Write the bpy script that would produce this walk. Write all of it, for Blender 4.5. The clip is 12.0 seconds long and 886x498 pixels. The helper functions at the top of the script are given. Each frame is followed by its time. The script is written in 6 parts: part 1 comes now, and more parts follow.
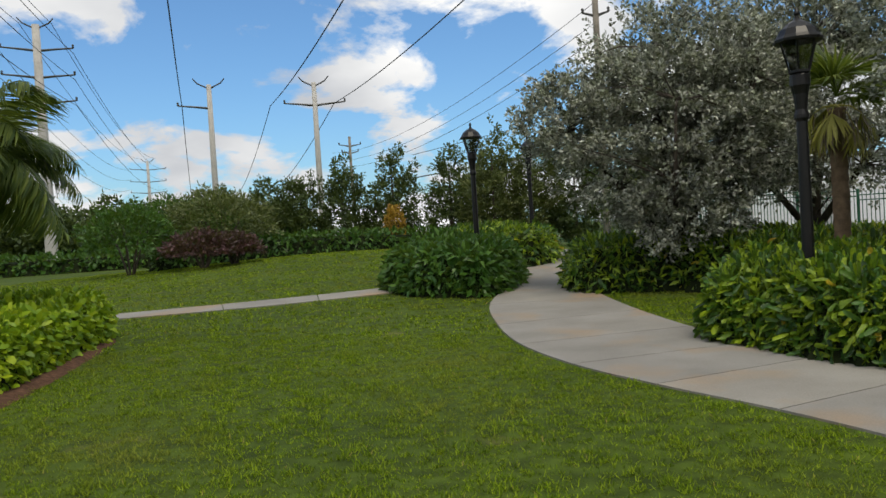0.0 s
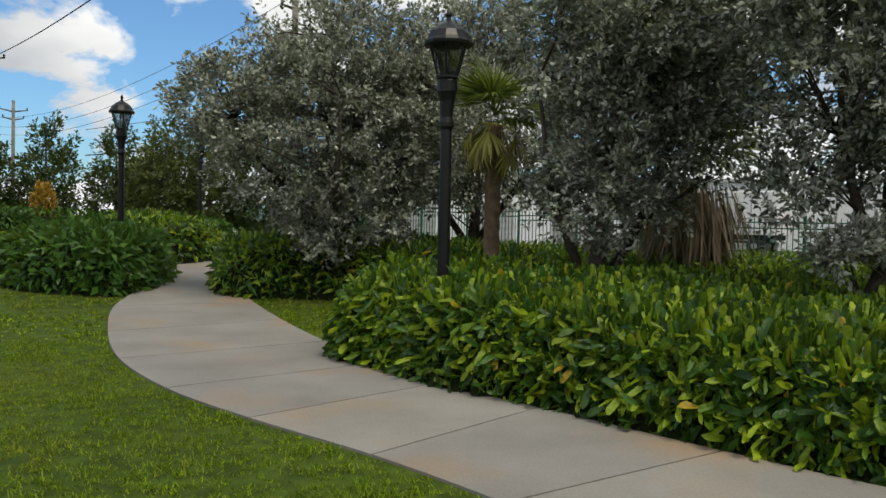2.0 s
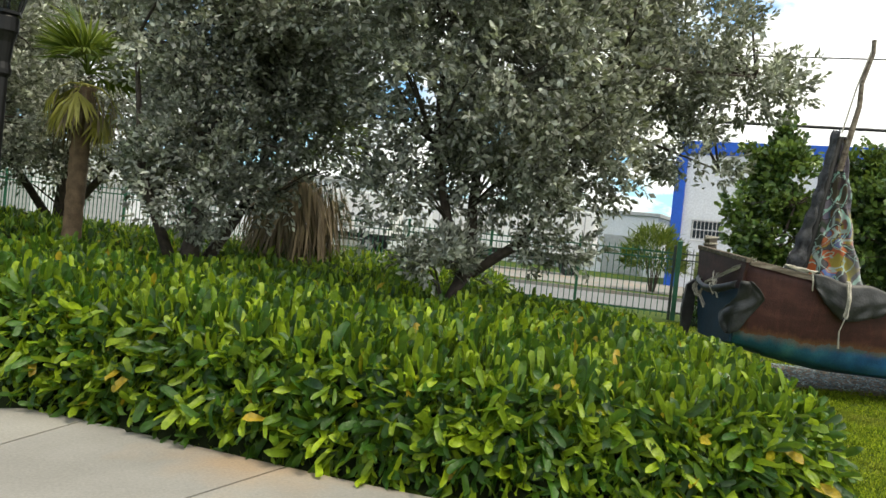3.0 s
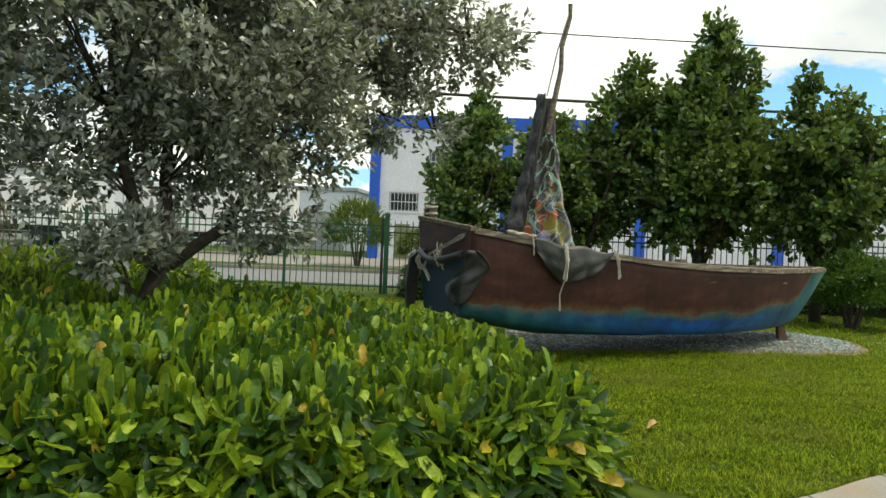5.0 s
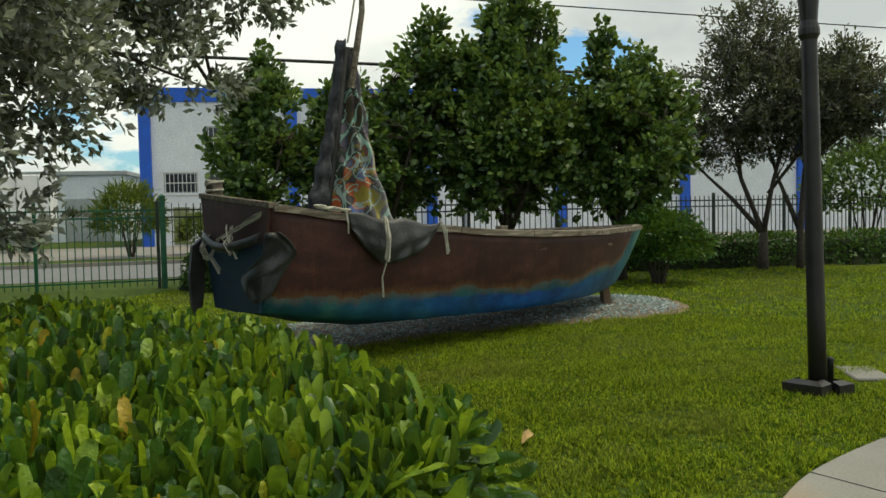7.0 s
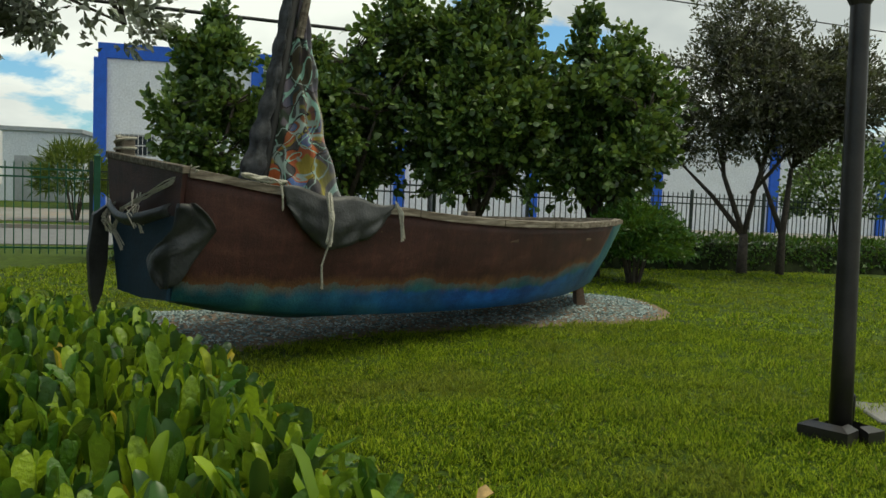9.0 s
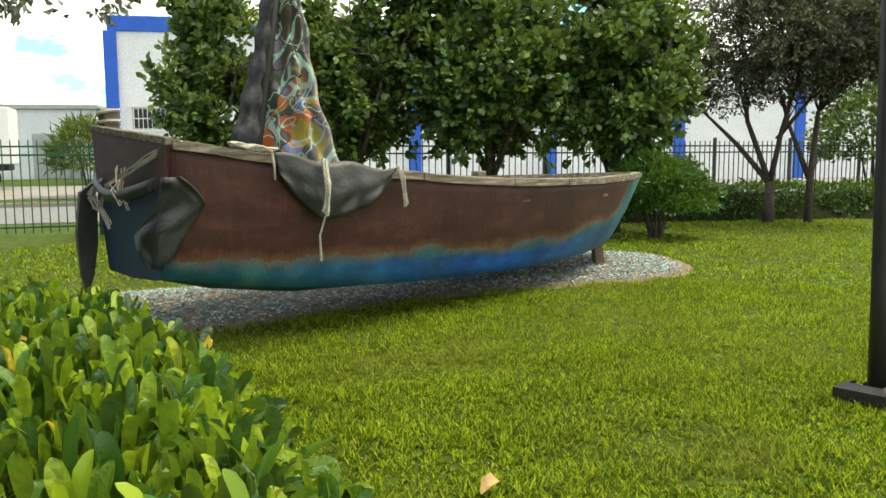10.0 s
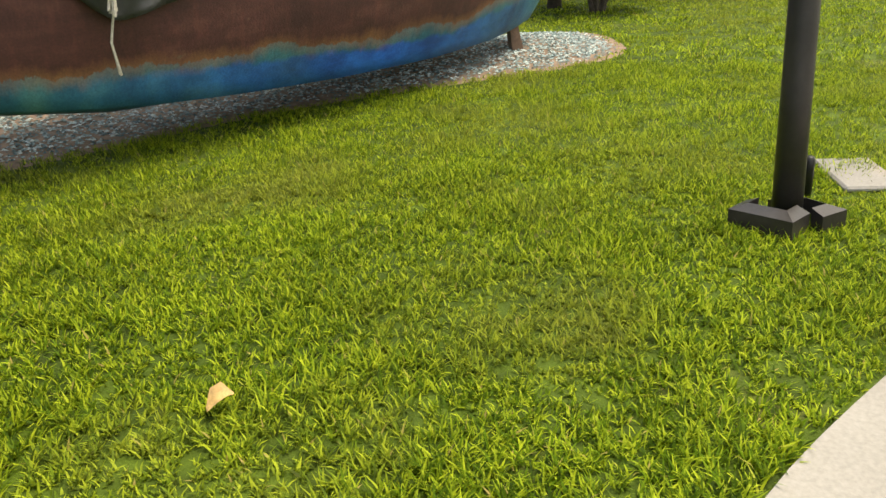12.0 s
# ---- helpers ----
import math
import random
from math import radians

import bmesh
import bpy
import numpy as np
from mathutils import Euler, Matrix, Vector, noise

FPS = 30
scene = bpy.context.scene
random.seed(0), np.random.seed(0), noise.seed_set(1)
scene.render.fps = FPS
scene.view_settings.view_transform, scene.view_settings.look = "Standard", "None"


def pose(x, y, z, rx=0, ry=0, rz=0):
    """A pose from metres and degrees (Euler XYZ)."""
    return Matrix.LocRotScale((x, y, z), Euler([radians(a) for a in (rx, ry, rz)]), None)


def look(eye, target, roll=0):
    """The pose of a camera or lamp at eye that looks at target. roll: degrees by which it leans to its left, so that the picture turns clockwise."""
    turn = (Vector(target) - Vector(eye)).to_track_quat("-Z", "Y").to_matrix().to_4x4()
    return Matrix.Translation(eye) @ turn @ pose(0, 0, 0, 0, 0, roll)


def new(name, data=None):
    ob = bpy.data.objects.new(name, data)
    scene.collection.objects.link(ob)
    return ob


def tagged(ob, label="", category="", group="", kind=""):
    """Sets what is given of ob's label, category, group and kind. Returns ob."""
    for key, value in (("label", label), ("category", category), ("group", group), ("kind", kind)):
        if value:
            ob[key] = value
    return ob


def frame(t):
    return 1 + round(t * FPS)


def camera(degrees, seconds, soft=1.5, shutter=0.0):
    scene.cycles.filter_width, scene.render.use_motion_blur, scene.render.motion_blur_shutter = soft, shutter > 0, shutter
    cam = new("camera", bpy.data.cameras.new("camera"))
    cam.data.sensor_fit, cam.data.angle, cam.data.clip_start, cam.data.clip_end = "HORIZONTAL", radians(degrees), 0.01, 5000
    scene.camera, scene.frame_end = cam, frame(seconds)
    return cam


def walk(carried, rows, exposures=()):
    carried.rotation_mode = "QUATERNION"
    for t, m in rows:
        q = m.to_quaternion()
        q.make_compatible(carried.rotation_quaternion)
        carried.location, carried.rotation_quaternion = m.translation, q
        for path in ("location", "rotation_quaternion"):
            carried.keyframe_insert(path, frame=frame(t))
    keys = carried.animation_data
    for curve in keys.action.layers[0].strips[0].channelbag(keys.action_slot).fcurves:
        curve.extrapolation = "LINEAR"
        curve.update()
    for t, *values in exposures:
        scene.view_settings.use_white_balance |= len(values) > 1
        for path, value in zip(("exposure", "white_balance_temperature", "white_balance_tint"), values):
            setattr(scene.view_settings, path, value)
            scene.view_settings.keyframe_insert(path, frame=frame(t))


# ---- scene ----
cam = camera(57.87, 12.0)
PATH = [
    (0.0, pose(-0.347, -1.389, 1.510, 88.60, 3.48, 18.03)),
    (0.5, pose(-0.198, -1.086, 1.498, 89.46, 3.20, 21.46)),
    (1.0, pose(-0.074, -0.745, 1.495, 88.29, 1.24, 25.12)),
    (1.5, pose(0.020, -0.378, 1.498, 87.88, -0.44, 18.87)),
    (2.0, pose(0.253, -0.037, 1.500, 88.11, -1.27, -3.23)),
    (2.5, pose(0.656, 0.268, 1.509, 89.60, -2.23, -15.06)),
    (3.0, pose(0.752, 0.518, 1.519, 89.07, -5.98, -29.52)),
    (5.0, pose(1.308, 1.511, 1.512, 89.06, -2.42, -50.93)),
    (5.5, pose(1.611, 1.762, 1.503, 88.38, -1.81, -55.93)),
    (6.0, pose(1.860, 2.037, 1.493, 87.84, -1.97, -61.89)),
    (6.5, pose(2.163, 2.359, 1.498, 87.55, -0.10, -65.46)),
    (7.0, pose(2.570, 2.613, 1.507, 87.42, 1.20, -66.03)),
    (9.0, pose(3.799, 3.043, 1.498, 86.16, -2.28, -68.27)),
    (9.5, pose(3.988, 3.137, 1.507, 83.15, -1.38, -67.79)),
    (10.0, pose(4.209, 3.050, 1.507, 83.29, 0.28, -66.82)),
    (10.5, pose(4.508, 2.942, 1.505, 82.53, 2.18, -66.79)),
    (11.0, pose(4.852, 2.930, 1.499, 78.12, 2.48, -67.36)),
    (11.5, pose(5.194, 2.850, 1.477, 76.08, 3.34, -68.16)),
    (12.0, pose(5.603, 2.651, 1.447, 67.92, 3.18, -68.99)),
]
EXPOSURES = [(0, 0.08, 6600, 9), (1.8, -0.02, 6600, 8), (2.5, 0.55, 6700, 7), (3.0, 0.88, 6800, 5), (3.2, 0.9, 6850, 4), (5, 0.62, 7000, 0), (6.5, 0.22, 6980, -1), (7.2, 0.1, 6950, -3), (8.8, -0.02, 6850, -4), (9.0, 0.05, 6850, -4), (9.5, 0.98, 7200, -3), (10.0, 1.25, 7300, 0), (10.5, 1.3, 7350, 2), (12, 1.45, 7400, 10)]
walk(cam, PATH, EXPOSURES)

# ---- world and light ----
world = bpy.data.worlds.new("sky")
scene.world = world
world.use_nodes = True
SUN_AZ, SUN_EL = 146.0, 66.0     # azimuth clockwise from +y, elevation


def build_sky():
    nt = world.node_tree
    nt.nodes.clear()
    out = nt.nodes.new("ShaderNodeOutputWorld")
    bg = nt.nodes.new("ShaderNodeBackground")
    sky = nt.nodes.new("ShaderNodeTexSky")
    sky.sky_type, sky.sun_disc = "NISHITA", False
    sky.sun_elevation, sky.sun_rotation = radians(SUN_EL), radians(SUN_AZ)
    sky.ozone_density = 2.0
    coord = nt.nodes.new("ShaderNodeTexCoord")
    sep = nt.nodes.new("ShaderNodeSeparateXYZ")
    nt.links.new(coord.outputs["Generated"], sep.inputs[0])
    lift = nt.nodes.new("ShaderNodeMath"); lift.operation = "ADD"; lift.inputs[1].default_value = 0.38
    nt.links.new(sep.outputs["Z"], lift.inputs[0])
    low = nt.nodes.new("ShaderNodeMath"); low.operation = "MAXIMUM"; low.inputs[1].default_value = 0.05
    nt.links.new(lift.outputs[0], low.inputs[0])
    dome = nt.nodes.new("ShaderNodeVectorMath"); dome.operation = "DIVIDE"
    nt.links.new(coord.outputs["Generated"], dome.inputs[0])
    comb = nt.nodes.new("ShaderNodeCombineXYZ")
    for i in range(3):
        nt.links.new(low.outputs[0], comb.inputs[i])
    nt.links.new(comb.outputs[0], dome.inputs[1])
    big = nt.nodes.new("ShaderNodeTexNoise")
    big.inputs["Scale"].default_value, big.inputs["Detail"].default_value = 2.6, 9.0
    big.inputs["Roughness"].default_value = 0.56
    big.inputs["Distortion"].default_value = 0.25
    shift = nt.nodes.new("ShaderNodeVectorMath"); shift.operation = "ADD"
    shift.inputs[1].default_value = (CLOUD_X, CLOUD_Y, 0.0)
    nt.links.new(dome.outputs[0], shift.inputs[0])
    nt.links.new(shift.outputs[0], big.inputs["Vector"])
    # cloud cover thickens towards the sun's side
    side = nt.nodes.new("ShaderNodeVectorMath"); side.operation = "DOT_PRODUCT"
    side.inputs[1].default_value = (math.sin(radians(SUN_AZ)), math.cos(radians(SUN_AZ)), 0.0)
    nt.links.new(coord.outputs["Generated"], side.inputs[0])
    cover = nt.nodes.new("ShaderNodeMath"); cover.operation = "MULTIPLY_ADD"
    cover.inputs[1].default_value = 0.09
    nt.links.new(side.outputs["Value"], cover.inputs[0])
    nt.links.new(big.outputs["Fac"], cover.inputs[2])
    ramp = nt.nodes.new("ShaderNodeValToRGB")
    ramp.color_ramp.elements[0].position, ramp.color_ramp.elements[1].position = 0.405, 0.465
    nt.links.new(cover.outputs[0], ramp.inputs[0])
    # lit tops and grey undersides: the same noise a little towards the light
    shade = nt.nodes.new("ShaderNodeTexNoise")
    shade.inputs["Scale"].default_value, shade.inputs["Detail"].default_value = 1.7, 5.0
    off = nt.nodes.new("ShaderNodeVectorMath"); off.operation = "ADD"
    off.inputs[1].default_value = (0.35, 0.1, 0.0)
    nt.links.new(shift.outputs[0], off.inputs[0])
    nt.links.new(off.outputs[0], shade.inputs["Vector"])
    tone = nt.nodes.new("ShaderNodeValToRGB")
    tone.color_ramp.elements[0].position, tone.color_ramp.elements[1].position = 0.36, 0.64
    tone.color_ramp.elements[0].color = (9.2, 9.2, 9.2, 1)
    tone.color_ramp.elements[1].color = (5.1, 5.3, 5.7, 1)
    nt.links.new(shade.outputs["Fac"], tone.inputs[0])
    mix = nt.nodes.new("ShaderNodeMixRGB")
    nt.links.new(ramp.outputs["Color"], mix.inputs["Fac"])
    boost = nt.nodes.new("ShaderNodeMixRGB"); boost.blend_type = "MULTIPLY"; boost.inputs["Fac"].default_value = 1.0
    boost.inputs["Color2"].default_value = (0.8, 1.14, 1.4, 1)
    nt.links.new(sky.outputs["Color"], boost.inputs["Color1"])
    nt.links.new(boost.outputs["Color"], mix.inputs["Color1"])
    nt.links.new(tone.outputs["Color"], mix.inputs["Color2"])
    nt.links.new(mix.outputs["Color"], bg.inputs["Color"])
    bg.inputs["Strength"].default_value = 0.105
    nt.links.new(bg.outputs[0], out.inputs[0])


CLOUD_X, CLOUD_Y = 0.0, 0.0
build_sky()
sun = new("sun", bpy.data.lights.new("sun", "SUN"))
sun.data.energy, sun.data.angle, sun.data.color = 2.0, radians(22), (1.0, 0.91, 0.75)
_a, _e = radians(SUN_AZ), radians(SUN_EL)
sun.matrix_world = look((math.sin(_a) * math.cos(_e) * 60, math.cos(_a) * math.cos(_e) * 60, math.sin(_e) * 60), (0, 0, 0))


# ---- materials ----
class Mat:
    """A small builder for node materials."""

    def __init__(self, name, rough=0.6, metal=0.0, spec=0.5):
        self.m = bpy.data.materials.new(name)
        self.m.use_nodes = True
        self.nt = self.m.node_tree
        self.b = self.nt.nodes["Principled BSDF"]
        self.out = self.nt.nodes["Material Output"]
        self.b.inputs["Roughness"].default_value = rough
        self.b.inputs["Metallic"].default_value = metal
        self.b.inputs["Specular IOR Level"].default_value = spec
        self.where = self.nt.nodes.new("ShaderNodeTexCoord").outputs["Object"]

    def noise(self, scale, detail=4.0, rough=0.55, stretch=None, distortion=0.0):
        n = self.nt.nodes.new("ShaderNodeTexNoise")
        n.inputs["Scale"].default_value, n.inputs["Detail"].default_value = scale, detail
        n.inputs["Roughness"].default_value, n.inputs["Distortion"].default_value = rough, distortion
        src = self.where
        if stretch:
            mp = self.nt.nodes.new("ShaderNodeMapping")
            mp.inputs["Scale"].default_value = stretch
            self.nt.links.new(src, mp.inputs[0])
            src = mp.outputs[0]
        self.nt.links.new(src, n.inputs["Vector"])
        return n.outputs["Fac"]

    def ramp(self, fac, *stops):
        r = self.nt.nodes.new("ShaderNodeValToRGB")
        e = r.color_ramp.elements
        while len(e) < len(stops):
            e.new(0.5)
        for el, (p, c) in zip(e, stops):
            el.position, el.color = p, (*c, 1) if len(c) == 3 else c
        self.nt.links.new(fac, r.inputs[0])
        return r.outputs["Color"]

    def mix(self, fac, a, b, kind="MIX"):
        n = self.nt.nodes.new("ShaderNodeMixRGB")
        n.blend_type = kind
        for v, s in ((fac, "Fac"), (a, "Color1"), (b, "Color2")):
            if isinstance(v, (int, float)):
                n.inputs[s].default_value = v
            elif isinstance(v, tuple):
                n.inputs[s].default_value = (*v, 1)
            else:
                self.nt.links.new(v, n.inputs[s])
        return n.outputs["Color"]

    def island(self):
        return self.nt.nodes.new("ShaderNodeNewGeometry").outputs["Random Per Island"]

    def each(self):
        return self.nt.nodes.new("ShaderNodeObjectInfo").outputs["Random"]

    def axis(self, which):
        s = self.nt.nodes.new("ShaderNodeSeparateXYZ")
        self.nt.links.new(self.where, s.inputs[0])
        return s.outputs[which]

    def math(self, op, a, b=0.0):
        n = self.nt.nodes.new("ShaderNodeMath")
        n.operation = op
        for i, v in enumerate((a, b)):
            if isinstance(v, (int, float)):
                n.inputs[i].default_value = v
            else:
                self.nt.links.new(v, n.inputs[i])
        return n.outputs[0]

    def color(self, c):
        if isinstance(c, tuple):
            self.b.inputs["Base Color"].default_value = (*c, 1)
        else:
            self.nt.links.new(c, self.b.inputs["Base Color"])
        return self

    def roughness(self, r):
        self.nt.links.new(r, self.b.inputs["Roughness"])
        return self

    def bump(self, h, strength=0.3, dist=0.01):
        n = self.nt.nodes.new("ShaderNodeBump")
        n.inputs["Strength"].default_value, n.inputs["Distance"].default_value = strength, dist
        self.nt.links.new(h, n.inputs["Height"])
        self.nt.links.new(n.outputs[0], self.b.inputs["Normal"])
        return self

    def through_light(self, c, amount):
        """Thin leaves and cloth let some light through."""
        t = self.nt.nodes.new("ShaderNodeBsdfTranslucent")
        if isinstance(c, tuple):
            t.inputs[0].default_value = (*c, 1)
        else:
            self.nt.links.new(c, t.inputs[0])
        m = self.nt.nodes.new("ShaderNodeMixShader")
        m.inputs[0].default_value = amount
        self.nt.links.new(self.b.outputs[0], m.inputs[1])
        self.nt.links.new(t.outputs[0], m.inputs[2])
        self.nt.links.new(m.outputs[0], self.out.inputs[0])
        return self


def leaf_mat(name, dark, mid, light, rough=0.42, trans=0.28, odd=None, spec=0.5, by_object=False, dry=None, clump_shade=0.0, veined=False):
    k = Mat(name, rough, spec=spec)
    stops = [(0.0, dark), (0.45, mid), (0.93, light)]
    if odd:
        stops += [(0.985, light), (0.992, odd)]
    c = k.ramp(k.each() if by_object else k.island(), *stops)
    c = k.mix(0.55, c, k.ramp(k.noise(1.3, 3), (0.3, (0.62, 0.62, 0.62)), (0.7, (1.15, 1.15, 1.1))), "MULTIPLY")
    if veined:
        c = k.mix(0.8, c, k.ramp(k.noise(30, 4, 0.6), (0.32, (0.55, 0.6, 0.6)), (0.6, (1.15, 1.12, 1.0))), "MULTIPLY")
        k.bump(k.noise(55, 3), 0.7, 0.012)
    # noise blotches paint lit and shaded leaf clumps into the colour
    if clump_shade:
        c = k.mix(clump_shade, c, k.ramp(k.noise(4.2, 3, 0.6), (0.36, (0.42, 0.42, 0.44)), (0.52, (0.9, 0.9, 0.88)), (0.66, (1.7, 1.7, 1.62))), "MULTIPLY")
    if dry:
        c = k.mix(k.ramp(k.noise(0.5, 5, 0.6), (0.49, (0, 0, 0)), (0.68, (0.6, 0.6, 0.6))), c, dry)
    k.color(c)
    return k.through_light(k.mix(0.35, c, (0.35, 0.45, 0.05)), trans).m


def plain_mat(name, c, rough=0.6, metal=0.0, vary=0.25, scale=8.0, bump=0.15, spec=0.5):
    k = Mat(name, rough, metal, spec)
    lo, hi = tuple(v * (1 - vary) for v in c), tuple(min(1, v * (1 + vary)) for v in c)
    a = k.ramp(k.noise(scale, 6), (0.3, lo), (0.7, hi))
    b = k.ramp(k.noise(scale * 9, 3), (0.35, (0.86, 0.86, 0.86)), (0.65, (1.06, 1.06, 1.06)))
    k.color(k.mix(1.0, a, b, "MULTIPLY"))
    if bump:
        k.bump(k.noise(scale * 9, 4), bump, 0.01)
    return k.m


def ground_material():
    k = Mat("lawn_soil", 0.9, spec=0.2)
    a = k.ramp(k.noise(0.35, 5), (0.35, (0.042, 0.072, 0.006)), (0.65, (0.066, 0.105, 0.009)))
    b = k.ramp(k.noise(5.0, 5), (0.35, (0.55, 0.55, 0.5)), (0.62, (1.15, 1.12, 1.0)))
    c = k.mix(1.0, a, b, "MULTIPLY")
    dry = k.ramp(k.noise(0.9, 6, 0.65), (0.6, (0, 0, 0)), (0.74, (0.55, 0.55, 0.55)))
    k.color(k.mix(dry, c, (0.17, 0.145, 0.05)))
    return k.bump(k.noise(60, 4), 0.6, 0.02).m


def concrete_material():
    k = Mat("concrete", 0.82, spec=0.3)
    a = k.ramp(k.noise(0.9, 6), (0.3, (0.205, 0.196, 0.178)), (0.7, (0.285, 0.275, 0.253)))
    rust = k.ramp(k.noise(0.6, 5, 0.5), (0.52, (0, 0, 0)), (0.68, (0.7, 0.7, 0.7)))
    c = k.mix(rust, a, (0.33, 0.225, 0.13))
    fine = k.ramp(k.noise(55, 4), (0.3, (0.85, 0.85, 0.85)), (0.7, (1.07, 1.07, 1.07)))
    c = k.mix(1.0, c, fine, "MULTIPLY")
    var = k.ramp(k.each(), (0.0, (0.93, 0.93, 0.94)), (1.0, (1.05, 1.04, 1.02)))
    k.color(k.mix(1.0, c, var, "MULTIPLY"))
    return k.bump(k.noise(120, 4), 0.25, 0.006).m


M_GROUND = ground_material()
M_CONCRETE = concrete_material()
M_GRASS = leaf_mat("fine_grass_blade", (0.022, 0.05, 0.003), (0.115, 0.2, 0.007), (0.3, 0.4, 0.02), 0.6, 0.38, (0.38, 0.3, 0.1), 0.08, False, (0.19, 0.19, 0.045))
M_GRASS_LONG = leaf_mat("grass_blade", (0.012, 0.032, 0.003), (0.1, 0.18, 0.007), (0.42, 0.5, 0.03), 0.55, 0.36, (0.38, 0.3, 0.1), 0.08, False, (0.19, 0.19, 0.045))
M_HEDGE = leaf_mat("hedge_leaf", (0.012, 0.05, 0.01), (0.052, 0.15, 0.014), (0.34, 0.47, 0.025), 0.33, 0.36, (0.5, 0.36, 0.03), 0.45, veined=True)
M_HEDGE_ONE = leaf_mat("hedge_leaf_single", (0.012, 0.05, 0.01), (0.052, 0.15, 0.014), (0.34, 0.47, 0.025), 0.33, 0.36, (0.5, 0.36, 0.03), 0.45, True)
M_HEDGE_DARK = leaf_mat("deep_green_leaf", (0.02, 0.065, 0.01), (0.038, 0.11, 0.016), (0.075, 0.165, 0.02), 0.42, 0.25, None, 0.3)
M_LIME = leaf_mat("lime_leaf", (0.1, 0.2, 0.008), (0.2, 0.33, 0.01), (0.36, 0.47, 0.015), 0.45, 0.35, None, 0.3)
M_SILVER = leaf_mat("silver_leaf", (0.115, 0.122, 0.11), (0.31, 0.325, 0.295), (0.62, 0.64, 0.585), 0.6, 0.25, None, 0.25, clump_shade=0.9)
# browner silver leaf, its colour darkened for a crown lit from behind
M_OLIVE_BACKLIT = leaf_mat("backlit_olive_leaf", (0.05, 0.05, 0.042), (0.1, 0.098, 0.08), (0.2, 0.195, 0.165), 0.6, 0.2, None, 0.25, clump_shade=0.8)
M_FIG = leaf_mat("round_leaf", (0.018, 0.045, 0.012), (0.062, 0.125, 0.03), (0.2, 0.29, 0.07), 0.36, 0.25)
M_FAR = leaf_mat("far_leaf", (0.025, 0.05, 0.015), (0.05, 0.085, 0.02), (0.09, 0.13, 0.03), 0.6, 0.2)
M_FAR_OLIVE = leaf_mat("olive_leaf", (0.05, 0.07, 0.02), (0.085, 0.115, 0.03), (0.14, 0.16, 0.05), 0.6, 0.25)
M_PURPLE = leaf_mat("purple_leaf", (0.03, 0.012, 0.016), (0.06, 0.02, 0.028), (0.1, 0.035, 0.04), 0.5, 0.2)
M_ORANGE = leaf_mat("orange_leaf", (0.25, 0.14, 0.02), (0.4, 0.22, 0.02), (0.5, 0.32, 0.04), 0.5, 0.3)
M_PALM = leaf_mat("palm_leaf", (0.03, 0.06, 0.01), (0.07, 0.115, 0.018), (0.16, 0.2, 0.03), 0.45, 0.3, None, 0.3)
M_PALM_DRY = leaf_mat("dry_palm_leaf", (0.07, 0.05, 0.03), (0.15, 0.11, 0.065), (0.25, 0.195, 0.12), 0.7, 0.15)
M_PALM_GOLD = leaf_mat("golden_palm_leaf", (0.2, 0.2, 0.03), (0.32, 0.3, 0.05), (0.4, 0.38, 0.08), 0.5, 0.3)
# near-black fill that paints the shade inside the hedges
M_HEDGE_SHADE = plain_mat("hedge_shade", (0.012, 0.018, 0.006), 0.95, 0, 0.4, 6, 0.5, 0.1)
M_BARK = plain_mat("bark", (0.06, 0.047, 0.037), 0.9, 0, 0.45, 12, 0.8)
M_BARK_PALM = plain_mat("palm_bark", (0.17, 0.115, 0.07), 0.9, 0, 0.4, 7, 0.7)
M_BARK_GREY = plain_mat("grey_palm_bark", (0.36, 0.33, 0.29), 0.85, 0, 0.3, 7, 0.5)
M_MULCH = plain_mat("mulch", (0.1, 0.055, 0.035), 0.95, 0, 0.5, 14, 0.9, 0.1)
M_BLACK = plain_mat("black_lamp_paint", (0.007, 0.0068, 0.007), 0.36, 0.0, 0.3, 6, 0.05, 0.3)
# a lighter, browner black, used on the lawn lamp only
M_BRONZE_BLACK = plain_mat("dull_bronze_black_paint", (0.022, 0.019, 0.018), 0.4, 0.0, 0.4, 5, 0.08, 0.4)
M_FENCE = plain_mat("dark_fence_paint", (0.02, 0.035, 0.028), 0.5, 0.0, 0.3, 5, 0.05)
M_FENCE_GREEN = plain_mat("green_fence_paint", (0.015, 0.1, 0.05), 0.5, 0.0, 0.25, 5, 0.05)
M_WALL = plain_mat("white_stucco", (0.74, 0.76, 0.8), 0.85, 0, 0.06, 1.2, 0.3)
M_BLUE = plain_mat("blue_paint", (0.01, 0.10, 0.56), 0.55, 0, 0.12, 2, 0.1)
M_POLE = plain_mat("pole_concrete", (0.42, 0.41, 0.39), 0.85, 0, 0.15, 2.5, 0.2)
M_POLE_WOOD = plain_mat("pole_wood", (0.2, 0.18, 0.15), 0.9, 0, 0.3, 3, 0.4)
M_STEEL = plain_mat("dark_steel", (0.09, 0.09, 0.09), 0.5, 0.6, 0.2, 6, 0.05)
M_ROAD = plain_mat("asphalt", (0.17, 0.17, 0.17), 0.9, 0, 0.2, 3, 0.4)
M_GREY = plain_mat("grey_plastic", (0.4, 0.41, 0.42), 0.6, 0, 0.1, 3, 0.05)
M_DARK = plain_mat("dark_rubber", (0.02, 0.02, 0.02), 0.7, 0, 0.3, 5, 0.1)
M_WHITE = plain_mat("white_paint", (0.78, 0.78, 0.77), 0.55, 0, 0.05, 2, 0.05)
